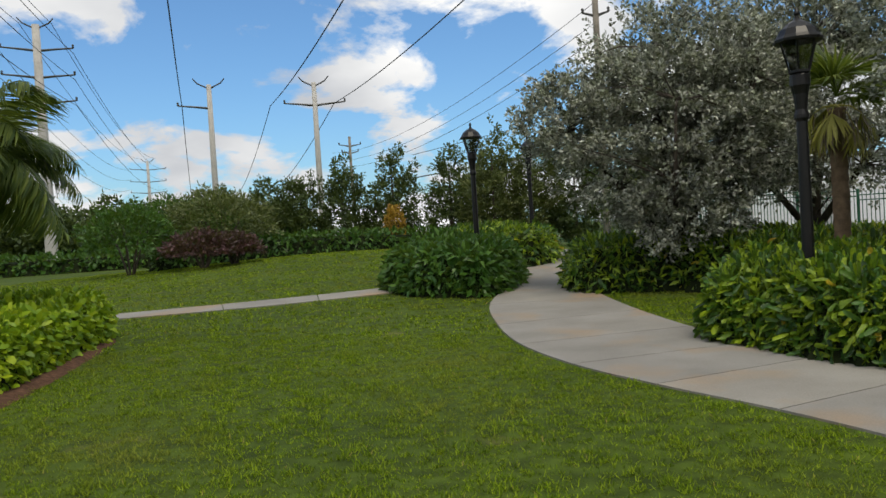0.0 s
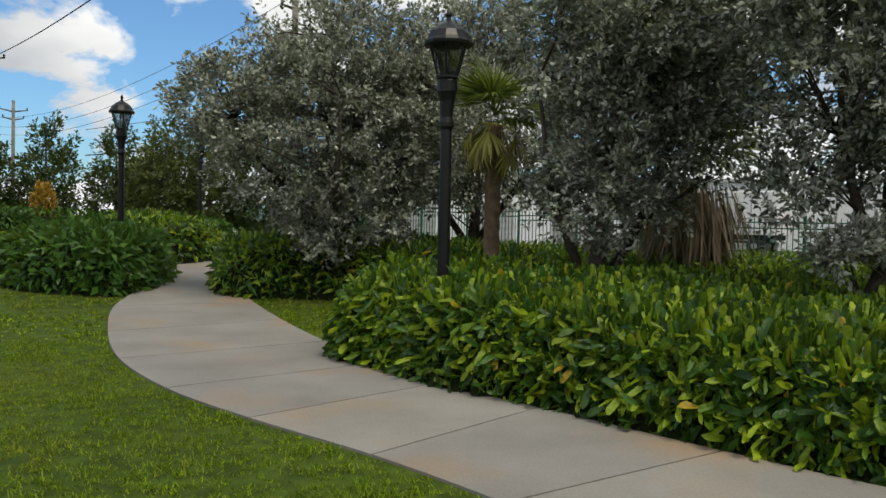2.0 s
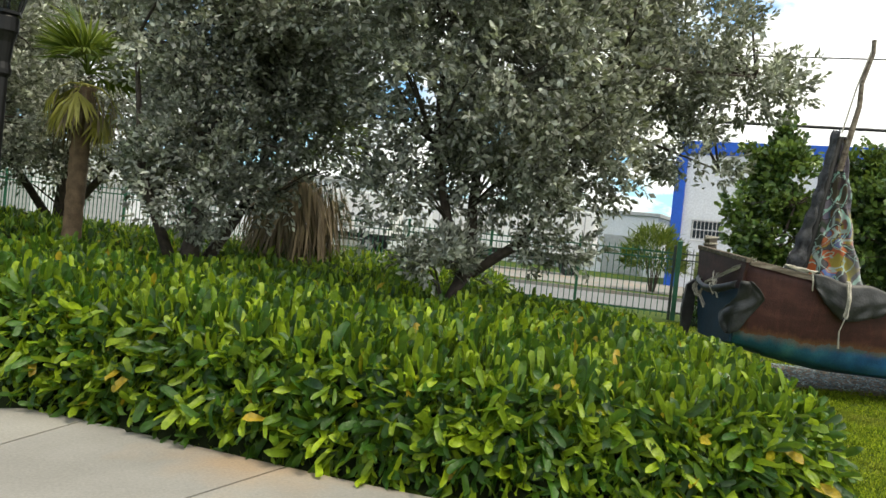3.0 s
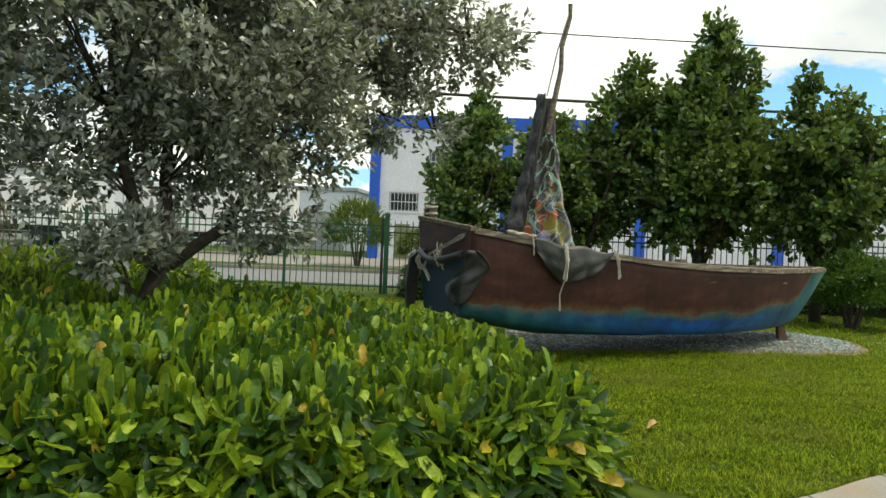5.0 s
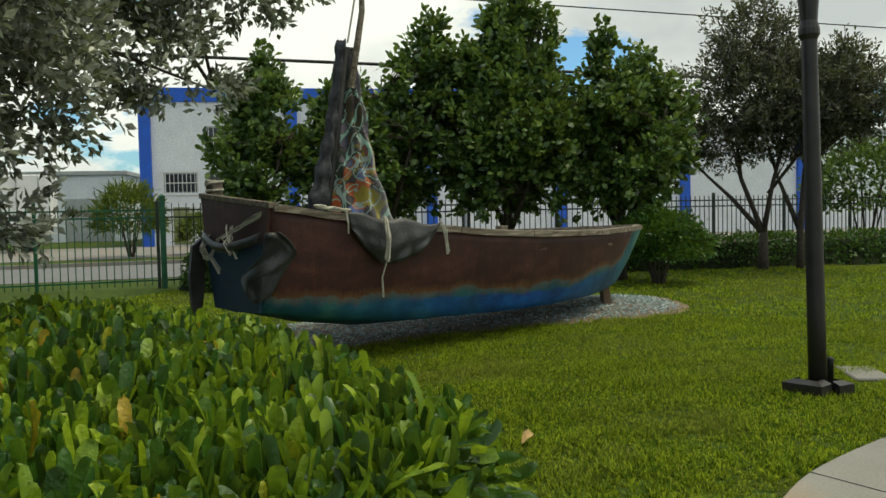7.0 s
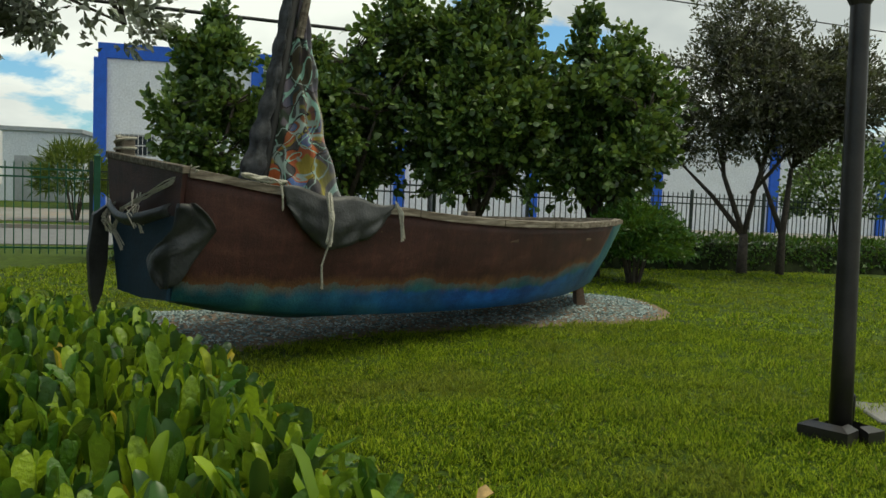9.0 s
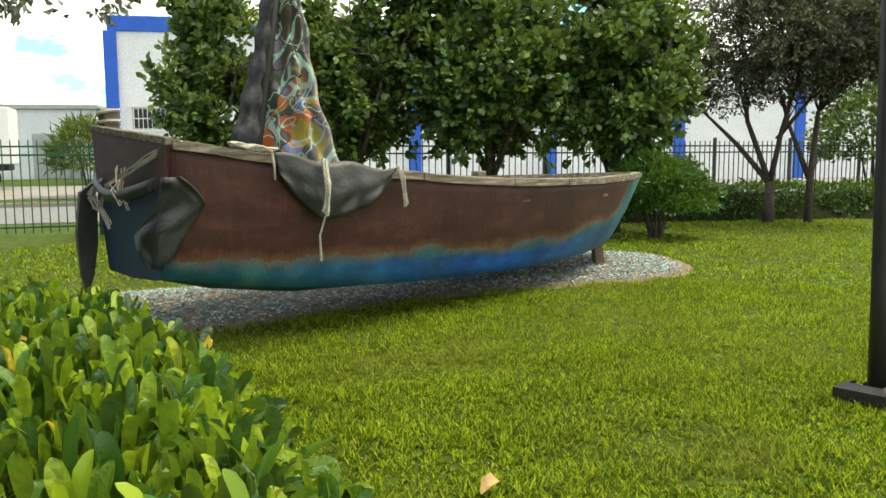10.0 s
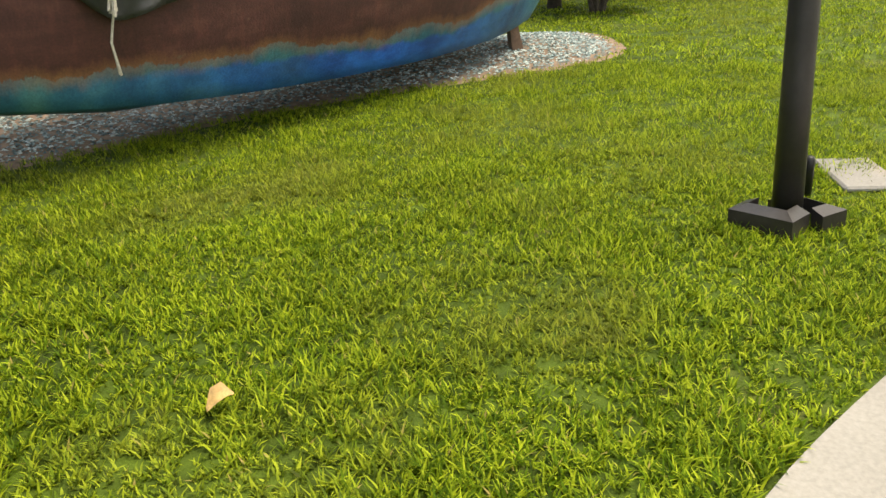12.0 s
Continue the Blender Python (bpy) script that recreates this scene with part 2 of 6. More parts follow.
M_ROPE = plain_mat("frayed_rope", (0.5, 0.47, 0.4), 0.95, 0, 0.25, 60, 0.6)


def glass_material():
    k = Mat("window_glass", 0.08)
    k.color((0.03, 0.04, 0.05))
    return k.m


M_GLASS = glass_material()


# ---- building helpers ----
def link(name, me, material, parent=None, label=""):
    ob = new(name, me)
    if material is not None and not me.materials:
        me.materials.append(material)
    if parent is not None:
        ob.parent = parent
    if label:
        tagged(ob, label)
    return ob


def part(name, bm, material, parent=None, label="", smooth=False):
    """Links a bmesh as one mesh object, under a thing or a part."""
    me = bpy.data.meshes.new(name)
    bm.to_mesh(me)
    bm.free()
    if smooth:
        me.polygons.foreach_set("use_smooth", [True] * len(me.polygons))
    return link(name, me, material, parent, label)


def thing(name, m, label, category, group="", kind=""):
    e = new(name)
    e.matrix_basis = m
    e.empty_display_size = 0.2
    return tagged(e, label, category, group, kind)


def mesh_of(name, verts, faces, smooth=True):
    """A mesh from numpy arrays: verts (n, 3), faces (m, k)."""
    me = bpy.data.meshes.new(name)
    verts, faces = np.asarray(verts, np.float32), np.asarray(faces, np.int32)
    m, k = faces.shape
    me.vertices.add(len(verts))
    me.vertices.foreach_set("co", verts.ravel())
    me.loops.add(m * k)
    me.loops.foreach_set("vertex_index", faces.ravel())
    me.polygons.add(m)
    me.polygons.foreach_set("loop_start", np.arange(0, m * k, k, dtype=np.int32))
    me.polygons.foreach_set("use_smooth", np.full(m, smooth))
    me.update(calc_edges=True)
    return me


def box(bm, x0, y0, z0, x1, y1, z1, bevel=0.0):
    r = bmesh.ops.create_cube(bm, size=1.0, matrix=Matrix.Translation(((x0 + x1) / 2, (y0 + y1) / 2, (z0 + z1) / 2)) @ Matrix.Diagonal((x1 - x0, y1 - y0, z1 - z0, 1)))
    if bevel:
        edges = list({e for v in r["verts"] for e in v.link_edges})
        bmesh.ops.bevel(bm, geom=edges, offset=bevel, segments=1, affect="EDGES")
    return bm


def lathe(bm, profile, sides=16, cx=0.0, cy=0.0, turn=0.0):
    """A turned solid from (radius, height) pairs."""
    rings = []
    for r, z in profile:
        rings.append([bm.verts.new((cx + r * math.cos(turn + 2 * math.pi * i / sides), cy + r * math.sin(turn + 2 * math.pi * i / sides), z)) for i in range(sides)])
    for a, b in zip(rings, rings[1:]):
        for i in range(sides):
            bm.faces.new((a[i], a[(i + 1) % sides], b[(i + 1) % sides], b[i]))
    bm.faces.new(rings[0][::-1])
    bm.faces.new(rings[-1])
    return bm


def tube(bm, pts, radii, sides=7):
    """A tapered tube along points."""
    pts = [Vector(p) for p in pts]
    if isinstance(radii, (int, float)):
        radii = [radii] * len(pts)
    rings, ref = [], Vector((0.31, 0.17, 0.93))
    for i, p in enumerate(pts):
        d = (pts[min(i + 1, len(pts) - 1)] - pts[max(i - 1, 0)]).normalized()
        a = d.cross(ref)
        if a.length < 1e-3:
            a = d.cross(Vector((1, 0, 0)))
        a.normalize()
        b = d.cross(a)
        rings.append([bm.verts.new(p + (a * math.cos(t) + b * math.sin(t)) * radii[i]) for t in (2 * math.pi * j / sides for j in range(sides))])
    for a, b in zip(rings, rings[1:]):
        for i in range(sides):
            bm.faces.new((a[i], a[(i + 1) % sides], b[(i + 1) % sides], b[i]))
    bm.faces.new(rings[0][::-1])
    bm.faces.new(rings[-1])
    return bm


def unit(a):
    return a / np.maximum(np.linalg.norm(a, axis=-1, keepdims=True), 1e-9)


def leaves(base, axis, normal, length, width, curl=0.15, fold=0.15, shape="strap", waves=0.0, rng=None):
    """Arrays of many leaf blades. Each has a midrib, a fold along it and a bend."""
    n = len(base)
    if shape in ("diamond", "spike"):
        length, width, curl = (np.broadcast_to(np.asarray(v, float), n)[:, None] for v in (length, width, curl))
        axis = unit(axis)
        side = unit(np.cross(axis, normal))
        nor = np.cross(side, axis)
        if shape == "diamond":
            P = np.stack([base, base + axis * length * 0.5 - side * width * 0.5 + nor * width * fold, base + axis * length - nor * length * curl, base + axis * length * 0.5 + side * width * 0.5 + nor * width * fold], 1)
        else:
            P = np.stack([base - side * width * 0.5, base + side * width * 0.5, base + axis * length + side * width * 0.1 - nor * length * curl, base + axis * length - side * width * 0.1 - nor * length * curl], 1)
        return P.reshape(-1, 3), np.arange(n * 4).reshape(-1, 4)
    length, width, curl = (np.broadcast_to(np.asarray(v, float), n)[:, None, None] for v in (length, width, curl))
    axis = unit(axis)
    side = unit(np.cross(axis, normal))
    nor = np.cross(side, axis)
    if shape == "strap":
        us, prof = np.array([0, 0.35, 0.8, 0.95, 1.0]), np.array([0.3, 0.9, 1.0, 0.7, 0.22])
    elif shape == "oval":
        us, prof = np.array([0, 0.55, 1.0]), np.array([0.2, 1.0, 0.42])
    elif shape == "round":
        us, prof = np.array([0, 0.35, 0.75, 1.0]), np.array([0.12, 0.9, 0.95, 0.3])
    elif shape == "lance":
        us, prof = np.array([0, 0.5, 1.0]), np.array([0.15, 1.0, 0.05])
    else:
        us, prof = np.array([0, 0.55, 1.0]), np.array([1.0, 0.8, 0.08])
    vs = np.array([-1.0, 0.0, 1.0]) if shape in ("strap", "round") else np.array([-1.0, 1.0])
    U, V = np.meshgrid(us, vs, indexing="ij")
    PR = np.repeat(prof[:, None], len(vs), 1)
    U, V, PR = U.ravel()[None, :, None], V.ravel()[None, :, None], PR.ravel()[None, :, None]
    out = -curl * length * U ** 2 + fold * width * np.abs(V) * PR
    if waves and rng is not None:
        out = out + waves * width * rng.normal(size=(n, U.shape[1], 1)) * np.abs(V)
    P = base[:, None, :] + axis[:, None, :] * length * U * (1 - 0.25 * curl * U) + side[:, None, :] * (width * 0.5) * V * PR + nor[:, None, :] * out
    k = len(vs)
    f = np.array([[i * k + j, i * k + j + 1, (i + 1) * k + j + 1, (i + 1) * k + j] for i in range(len(us) - 1) for j in range(k - 1)])
    F = (f[None] + (np.arange(n) * (len(us) * k))[:, None, None]).reshape(-1, 4)
    return P.reshape(-1, 3), F


def smoothstep(a, b, x):
    t = np.clip((np.asarray(x, float) - a) / (b - a), 0, 1)
    return t * t * (3 - 2 * t)


def ground_z(x, y):
    """The lie of the land: flat by the boat, rising gently to a low grassed mound beyond the side path."""
    x, y = np.asarray(x, float), np.asarray(y, float)
    rise = 0.42 * smoothstep(8.5, 27, y - 0.25 * x) * smoothstep(7, -1, x)
    mound = 0.48 * np.exp(-(((x + 12.5) / 8.0) ** 2 + ((y - 25.0) / 6.5) ** 2))
    far = 1 - smoothstep(45, 90, np.hypot(x, y))
    return (rise + mound) * far


def gz(x, y):
    return float(ground_z(x, y))


def inside(poly, x, y):
    """Signed distance to a closed polygon, positive inside."""
    p = np.asarray(poly, float)
    q = np.roll(p, -1, 0)
    d = np.full(x.shape, 1e9)
    odd = np.zeros(x.shape, bool)
    for (ax, ay), (bx, by) in zip(p, q):
        t = np.clip(((x - ax) * (bx - ax) + (y - ay) * (by - ay)) / ((bx - ax) ** 2 + (by - ay) ** 2 + 1e-12), 0, 1)
        d = np.minimum(d, np.hypot(x - ax - t * (bx - ax), y - ay - t * (by - ay)))
        hit = ((ay > y) != (by > y)) & (x < (bx - ax) * (y - ay) / (by - ay + 1e-12) + ax)
        odd ^= hit
    return np.where(odd, d, -d)


def rounded(poly, n=6):
    """A smooth closed outline through the corners."""
    p = [Vector((*a, 0)) for a in poly]
    out = []
    for i in range(len(p)):
        a, b, c, d = p[i - 1], p[i], p[(i + 1) % len(p)], p[(i + 2) % len(p)]
        for k in range(n):
            t = k / n
            v = 0.5 * ((2 * b) + (c - a) * t + (2 * a - 5 * b + 4 * c - d) * t * t + (3 * b - a - 3 * c + d) * t ** 3)
            out.append((v.x, v.y))
    return out


def curve_pts(pts, n=6):
    """A smooth open line through the points."""
    p = [Vector((*a, 0)) for a in pts]
    p = [p[0] * 2 - p[1]] + p + [p[-1] * 2 - p[-2]]
    out = []
    for i in range(1, len(p) - 2):
        a, b, c, d = p[i - 1], p[i], p[i + 1], p[i + 2]
        for k in range(n):
            t = k / n
            v = 0.5 * ((2 * b) + (c - a) * t + (2 * a - 5 * b + 4 * c - d) * t * t + (3 * b - a - 3 * c + d) * t ** 3)
            out.append((v.x, v.y))
    out.append((p[-2].x, p[-2].y))
    return out


# ---- ground ----
def build_ground():
    near = np.arange(-34, 46.01, 0.5)
    far = np.array([-1500, -700, -350, -200, -130, -95, -75, -60, -50, -42])
    xs = np.concatenate([far, near, -far[::-1] + 12])
    X, Y = np.meshgrid(xs, xs, indexing="ij")
    Z = ground_z(X, Y)
    n = len(xs)
    i, j = np.meshgrid(np.arange(n - 1), np.arange(n - 1), indexing="ij")
    a = (i * n + j).ravel()
    F = np.stack([a, a + n, a + n + 1, a + 1], 1)
    me = mesh_of("ground", np.stack([X, Y, Z], -1).reshape(-1, 3), F)
    tagged(link("ground", me, M_GROUND), "mown green lawn with dry patches, rising to a low mound", "lawn", kind="structure")


build_ground()

# paved edges, as pairs across the walk, one pair for each joint
WALK_L = [(-6.3, 25.5), (-5.6, 22.0), (-4.9, 18.2), (-4.45, 15.2), (-4.1, 12.6), (-3.35, 10.2), (-2.6, 8.4), (-1.72, 6.98), (-0.82, 5.95), (0.12, 5.02),
          (0.85, 4.15), (1.65, 3.05), (2.8, 2.15), (4.0, 1.5), (5.2, 1.05), (6.3, 0.7), (7.1, 0.35), (7.8, -0.1), (8.8, -0.9), (10.2, -2.2), (11.8, -4.0)]
WALK_R = [(-3.9, 24.8), (-3.75, 21.5), (-3.25, 18.0), (-2.85, 15.6), (-2.1, 13.4), (-1.4, 11.6), (-0.6, 9.75), (0.1, 8.35), (0.62, 7.28), (1.43, 6.37),
          (2.45, 5.15), (3.2, 4.35), (4.1, 3.72), (5.3, 3.28), (6.54, 2.8), (7.42, 2.56), (8.3, 2.13), (9.0, 1.72), (10.2, 0.8), (11.6, -0.5), (13.2, -2.4)]


def slab(name, quad_l, quad_r, parent, top=0.02):
    """One cast panel between two joints, its long edges following the curve."""
    bm = bmesh.new()
    n = len(quad_l)
    rows = []
    for (lx, ly), (rx, ry) in zip(quad_l, quad_r):
        row = []
        for k in range(4):
            t = k / 3
            x, y = lx + (rx - lx) * t, ly + (ry - ly) * t
            row.append((x, y, gz(x, y) + top))
        rows.append(row)
    tv = [[bm.verts.new(p) for p in r] for r in rows]
    bv = [[bm.verts.new((p[0], p[1], p[2] - 0.1)) for p in r] for r in rows]
    for i in range(n - 1):
        for k in range(3):
            bm.faces.new((tv[i][k], tv[i][k + 1], tv[i + 1][k + 1], tv[i + 1][k]))
        bm.faces.new((tv[i][0], tv[i + 1][0], bv[i + 1][0], bv[i][0]))
        bm.faces.new((tv[i][3], bv[i][3], bv[i + 1][3], tv[i + 1][3]))
    for i, s in ((0, 1), (n - 1, -1)):
        for k in range(3):
            f = (tv[i][k], bv[i][k], bv[i][k + 1], tv[i][k + 1])
            bm.faces.new(f[::s])
    bmesh.ops.recalc_face_normals(bm, faces=bm.faces)
    return part(name, bm, M_CONCRETE, parent)


def build_walk(name, left, right, label, sub=5):
    base = tagged(new(name), label, "footpath", kind="structure")
    L, R = curve_pts(left, sub), curve_pts(right, sub)
    for i in range(len(left) - 1):
        l, r = L[i * sub:(i + 1) * sub + 1], R[i * sub:(i + 1) * sub + 1]
        gap = 0.009
        def pull(a):
            p, q = Vector(a[0]), Vector(a[1])
            s, t = Vector(a[-1]), Vector(a[-2])
            return [tuple(p + (q - p).normalized() * gap)] + a[1:-1] + [tuple(s + (t - s).normalized() * gap)]
        slab("panel", pull(l), pull(r), base)
    return L + R[::-1]


WALK_POLY = build_walk("pavement", WALK_L, WALK_R, "pale concrete footpath with rust stains, curving through the lawn")
SIDE_FAR = [(-17.0, 8.2), (-14.6, 10.4), (-12.35, 12.2), (-10.3, 13.5), (-8.6, 14.65), (-7.2, 15.8), (-5.6, 17.2)]
SIDE_NEAR = [(-16.3, 7.2), (-13.9, 9.5), (-11.9, 11.4), (-9.7, 12.65), (-8.1, 13.75), (-6.7, 14.9), (-5.0, 16.3)]
SIDE_POLY = build_walk("side_pavement", SIDE_FAR, SIDE_NEAR, "narrow pale concrete footpath crossing the lawn", 4)
GRAVEL_POLY = rounded([(9.6, 9.6), (9.2, 8.9), (9.35, 8.3), (9.75, 7.75), (10.4, 7.42), (11.5, 6.88), (12.4, 6.2), (13.4, 5.25), (14.1, 4.65), (14.8, 4.35), (15.6, 4.55), (16.3, 5.0), (16.3, 5.7), (15.4, 6.5), (13.5, 7.8), (11.4, 9.2), (10.6, 9.8)], 4)

# ---- hedges and shrubs ----
HEDGES = []


def hedge_height(poly, H, soft, x, y, seed, slope=None):
    if slope:
        H = H * np.interp(x - y, slope[0], slope[1])
    d = inside(poly, x, y)
    t = np.clip(d / soft, 0, 1)
    bumps = np.sin(x * 3.1 + seed) * np.cos(y * 2.7 - seed) * 0.5 + np.sin(x * 1.3 - y * 1.7 + 2 * seed) * 0.5
    return np.sqrt(np.maximum(1 - (1 - t) ** 2, 0)) * H * (1 + 0.07 * bumps), d


def hedge(name, corners, H, material, label, leaf=(0.2, 0.065), density=150, soft=0.4, seed=1, shape="strap", upright=0.55, base_grow=0.0, category="hedge", side_more=1.35, smooth=5, singles=None, slope=None, side_hang=0.95):
    """A clipped or natural hedge: a dark inner sheet painted as shade, with a skin of leaves."""
    rng = np.random.default_rng(seed)
    poly = rounded(corners, smooth) if smooth else corners
    p = np.asarray(poly)
    if H > 0.3:
        HEDGES.append(poly)
    x0, y0, x1, y1 = p[:, 0].min(), p[:, 1].min(), p[:, 0].max(), p[:, 1].max()
    cx, cy = p.mean(0)
    base = thing(name, pose(0, 0, 0), label, category)
    # near-black inner sheet, coloured as the shade between the leaves
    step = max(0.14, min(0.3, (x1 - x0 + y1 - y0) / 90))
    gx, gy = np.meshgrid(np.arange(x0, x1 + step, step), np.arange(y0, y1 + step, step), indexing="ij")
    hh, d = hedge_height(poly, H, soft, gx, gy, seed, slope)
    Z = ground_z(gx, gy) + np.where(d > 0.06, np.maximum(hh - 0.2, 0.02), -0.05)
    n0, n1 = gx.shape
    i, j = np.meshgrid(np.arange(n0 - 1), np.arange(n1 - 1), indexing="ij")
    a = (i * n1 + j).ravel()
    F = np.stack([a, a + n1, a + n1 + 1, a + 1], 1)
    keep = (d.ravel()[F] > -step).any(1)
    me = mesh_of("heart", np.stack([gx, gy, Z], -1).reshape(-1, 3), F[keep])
    link("heart", me, M_HEDGE_SHADE, base)
    # skin of leaves: top
    area = (x1 - x0) * (y1 - y0)
    n = int(area * density)
    x, y = rng.uniform(x0, x1, n), rng.uniform(y0, y1, n)
    hh, d = hedge_height(poly, H, soft, x, y, seed, slope)
    k = d > 0.02
    x, y, hh, d = x[k], y[k], hh[k], d[k]
    e = 0.05
    hx, _ = hedge_height(poly, H, soft, x + e, y, seed, slope)
    hy, _ = hedge_height(poly, H, soft, x, y + e, seed, slope)
    nor = unit(np.stack([-(hx - hh) / e, -(hy - hh) / e, np.ones_like(x)], 1))
    waves = rng.uniform(9, 26, (10, 2)) * rng.choice([-1, 1], (10, 2))
    tuft = np.sin(np.stack([x, y], 1) @ waves.T + rng.uniform(0, 6.28, 10)).sum(1) / 2.2
    z = ground_z(x, y) + hh + (0.045 * tuft - 0.03 - rng.uniform(0.0, 0.2, len(x)) ** 1.3) * min(1, H / 0.8)
    # sides: along the outline
    seg = np.roll(p, -1, 0) - p
    ln = np.hypot(seg[:, 0], seg[:, 1])
    m = int(ln.sum() * H * density * side_more)
    which = rng.choice(len(p), m, p=ln / ln.sum())
    t = rng.uniform(0, 1, m)
    sx, sy = p[which, 0] + seg[which, 0] * t, p[which, 1] + seg[which, 1] * t
    nx, ny = seg[which, 1] / ln[which], -seg[which, 0] / ln[which]
    flip = np.where(inside(poly, sx + nx * 0.03, sy + ny * 0.03) > 0, -1, 1)
    nx, ny = nx * flip, ny * flip
    u = rng.uniform(0.06, 1.0, m)
    inset = soft * (1 - np.sqrt(np.maximum(1 - (u * 0.92) ** 2, 0))) + rng.uniform(-0.06, 0.17, m)
    sx, sy = sx - nx * inset, sy - ny * inset
    sz = ground_z(sx, sy) + u * H * 0.95 * (np.interp(sx - sy, slope[0], slope[1]) if slope else 1.0)
    snor = unit(np.stack([nx, ny, 0.25 + 0.3 * u], 1))
    B = np.concatenate([np.stack([x, y, z], 1), np.stack([sx, sy, sz], 1)])
    N = np.concatenate([nor, snor])
    top = np.clip(N[:, 2:3], 0, 1)
    r = unit(rng.normal(size=B.shape) * np.array([1, 1, 0.5]))
    up = np.array([0, 0, 1.0])
    ax_top = unit(up * upright + r * rng.uniform(0.1, 0.8, (len(B), 1)) + N * 0.2)
    ax_side = unit(-up * side_hang * rng.uniform(-0.25, 1.2, (len(B), 1)) + N * 0.5 + r * 0.6)
    wgt = smoothstep(0.35, 0.75, top)
    ax = unit(ax_top * wgt + ax_side * (1 - wgt))
    fn = unit(N * 0.6 + r[::-1] * 0.8 + up * 0.25)
    sc = rng.uniform(0.6, 1.35, len(B))
    if singles:
        sx_, sy_, sr_ = singles
        pick = np.where((np.hypot(B[:, 0] - sx_, B[:, 1] - sy_) < sr_) & (N[:, 2] > 0.5))[0][:290]
        shapes = []
        for k in range(6):
            v_, f_ = leaves(np.zeros((1, 3)), np.array([[0, 1.0, 0]]), np.array([[0, 0, 1.0]]), 1.0, 0.27, 0.08 * k, 0.24, shape, 0.04, rng)
            shapes.append(mesh_of("leaf", v_, f_))
        for q in pick:
            o = link("leaf", shapes[q % 6], M_HEDGE_ONE, base)
            y_ = Vector(ax[q]).normalized()
            x_ = y_.cross(Vector(fn[q])).normalized()
            z_ = x_.cross(y_)
            s_ = leaf[0] * sc[q]
            o.matrix_basis = Matrix.Translation(Vector(B[q])) @ Matrix((x_, y_, z_)).transposed().to_4x4() @ Matrix.Scale(s_, 4)
        rest = np.ones(len(B), bool)
        rest[pick] = False
        B, N, ax, fn, sc = B[rest], N[rest], ax[rest], fn[rest], sc[rest]
    V, Fc = leaves(B, ax, fn, leaf[0] * sc, leaf[1] * sc * rng.uniform(0.8, 1.2, len(B)), rng.uniform(-0.15, 0.5, len(B)), 0.26, shape, 0.16, rng)
    low = ground_z(V[:, 0], V[:, 1]) + 0.012
    V[:, 2] = np.maximum(V[:, 2], low)
    link("foliage", mesh_of("foliage", V, Fc), material, base)
    return base


HEDGE_B = [(-0.4, 8.75), (0.2, 7.9), (0.72, 7.1), (1.5, 6.4), (2.05, 5.72), (2.75, 4.95), (3.6, 4.25), (4.6, 3.75), (5.35, 3.62), (5.95, 3.92), (6.55, 4.65), (7.4, 5.7), (8.0, 7.0),
           (7.6, 8.6), (6.6, 10.0), (5.0, 11.2), (3.0, 11.6), (1.2, 11.0), (0.0, 9.9)]
hedge("hedge", HEDGE_B, 0.76, M_HEDGE, "dense bright green hedge of long glossy strap leaves", (0.16, 0.043), 620, 0.42, 3, upright=1.9, singles=(5.5, 4.2, 0.62), slope=((-8.0, -2.0, 1.2), (1.14, 0.96, 0.82)))
hedge("hedge", [(-2.95, 14.5), (-2.2, 13.9), (-0.9, 14.0), (1.0, 12.9), (3.0, 12.6), (5.5, 12.0), (8.0, 11.5), (9.0, 13.0), (6.0, 15.5), (2.0, 17.2), (-1.0, 17.5), (-3.1, 16.4)], 0.95, M_HEDGE,
      "thick green hedge of strap leaves below silver trees", (0.17, 0.052), 210, 0.5, 5, "lance")
hedge("hedge", [(-7.3, 15.5), (-6.2, 14.15), (-5.2, 13.85), (-4.45, 13.8), (-4.25, 15.6), (-4.7, 17.6), (-5.8, 18.4), (-7.2, 17.4)], 0.95, M_HEDGE_DARK,
      "rounded dark green hedge around a lamp post", (0.2, 0.075), 230, 0.6, 7, "lance")
hedge("hedge", [(-5.0, 18.9), (-4.3, 20.1), (-4.5, 21.6), (-6.0, 22.6), (-7.5, 21.4), (-6.5, 19.3)], 0.95, M_HEDGE, "rounded green hedge beside the footpath", (0.2, 0.075), 130, 0.6, 8, "diamond")
hedge("hedge", [(-18.6, 22.6), (-16.6, 25.0), (-14.2, 27.4), (-11.4, 29.3), (-8.0, 30.6), (-6.5, 30.0), (-6.2, 31.4), (-8.5, 32.2), (-12.0, 31.0), (-15.2, 28.9), (-18.0, 26.2), (-19.6, 23.6)], 0.85,
      M_HEDGE_DARK, "long low dark green hedge behind the mound", (0.24, 0.1), 60, 0.5, 9, "diamond")
hedge("hedge", [(-9.75, 9.45), (-8.75, 7.5), (-7.85, 5.75), (-7.2, 4.2), (-6.9, 2.6), (-8.5, 1.6), (-12.0, 2.2), (-13.0, 6.5), (-12.0, 9.4), (-10.8, 10.1)], 0.78, M_LIME,
      "lime green clipped hedge edged with brown mulch", (0.13, 0.065), 320, 0.35, 11, "oval")
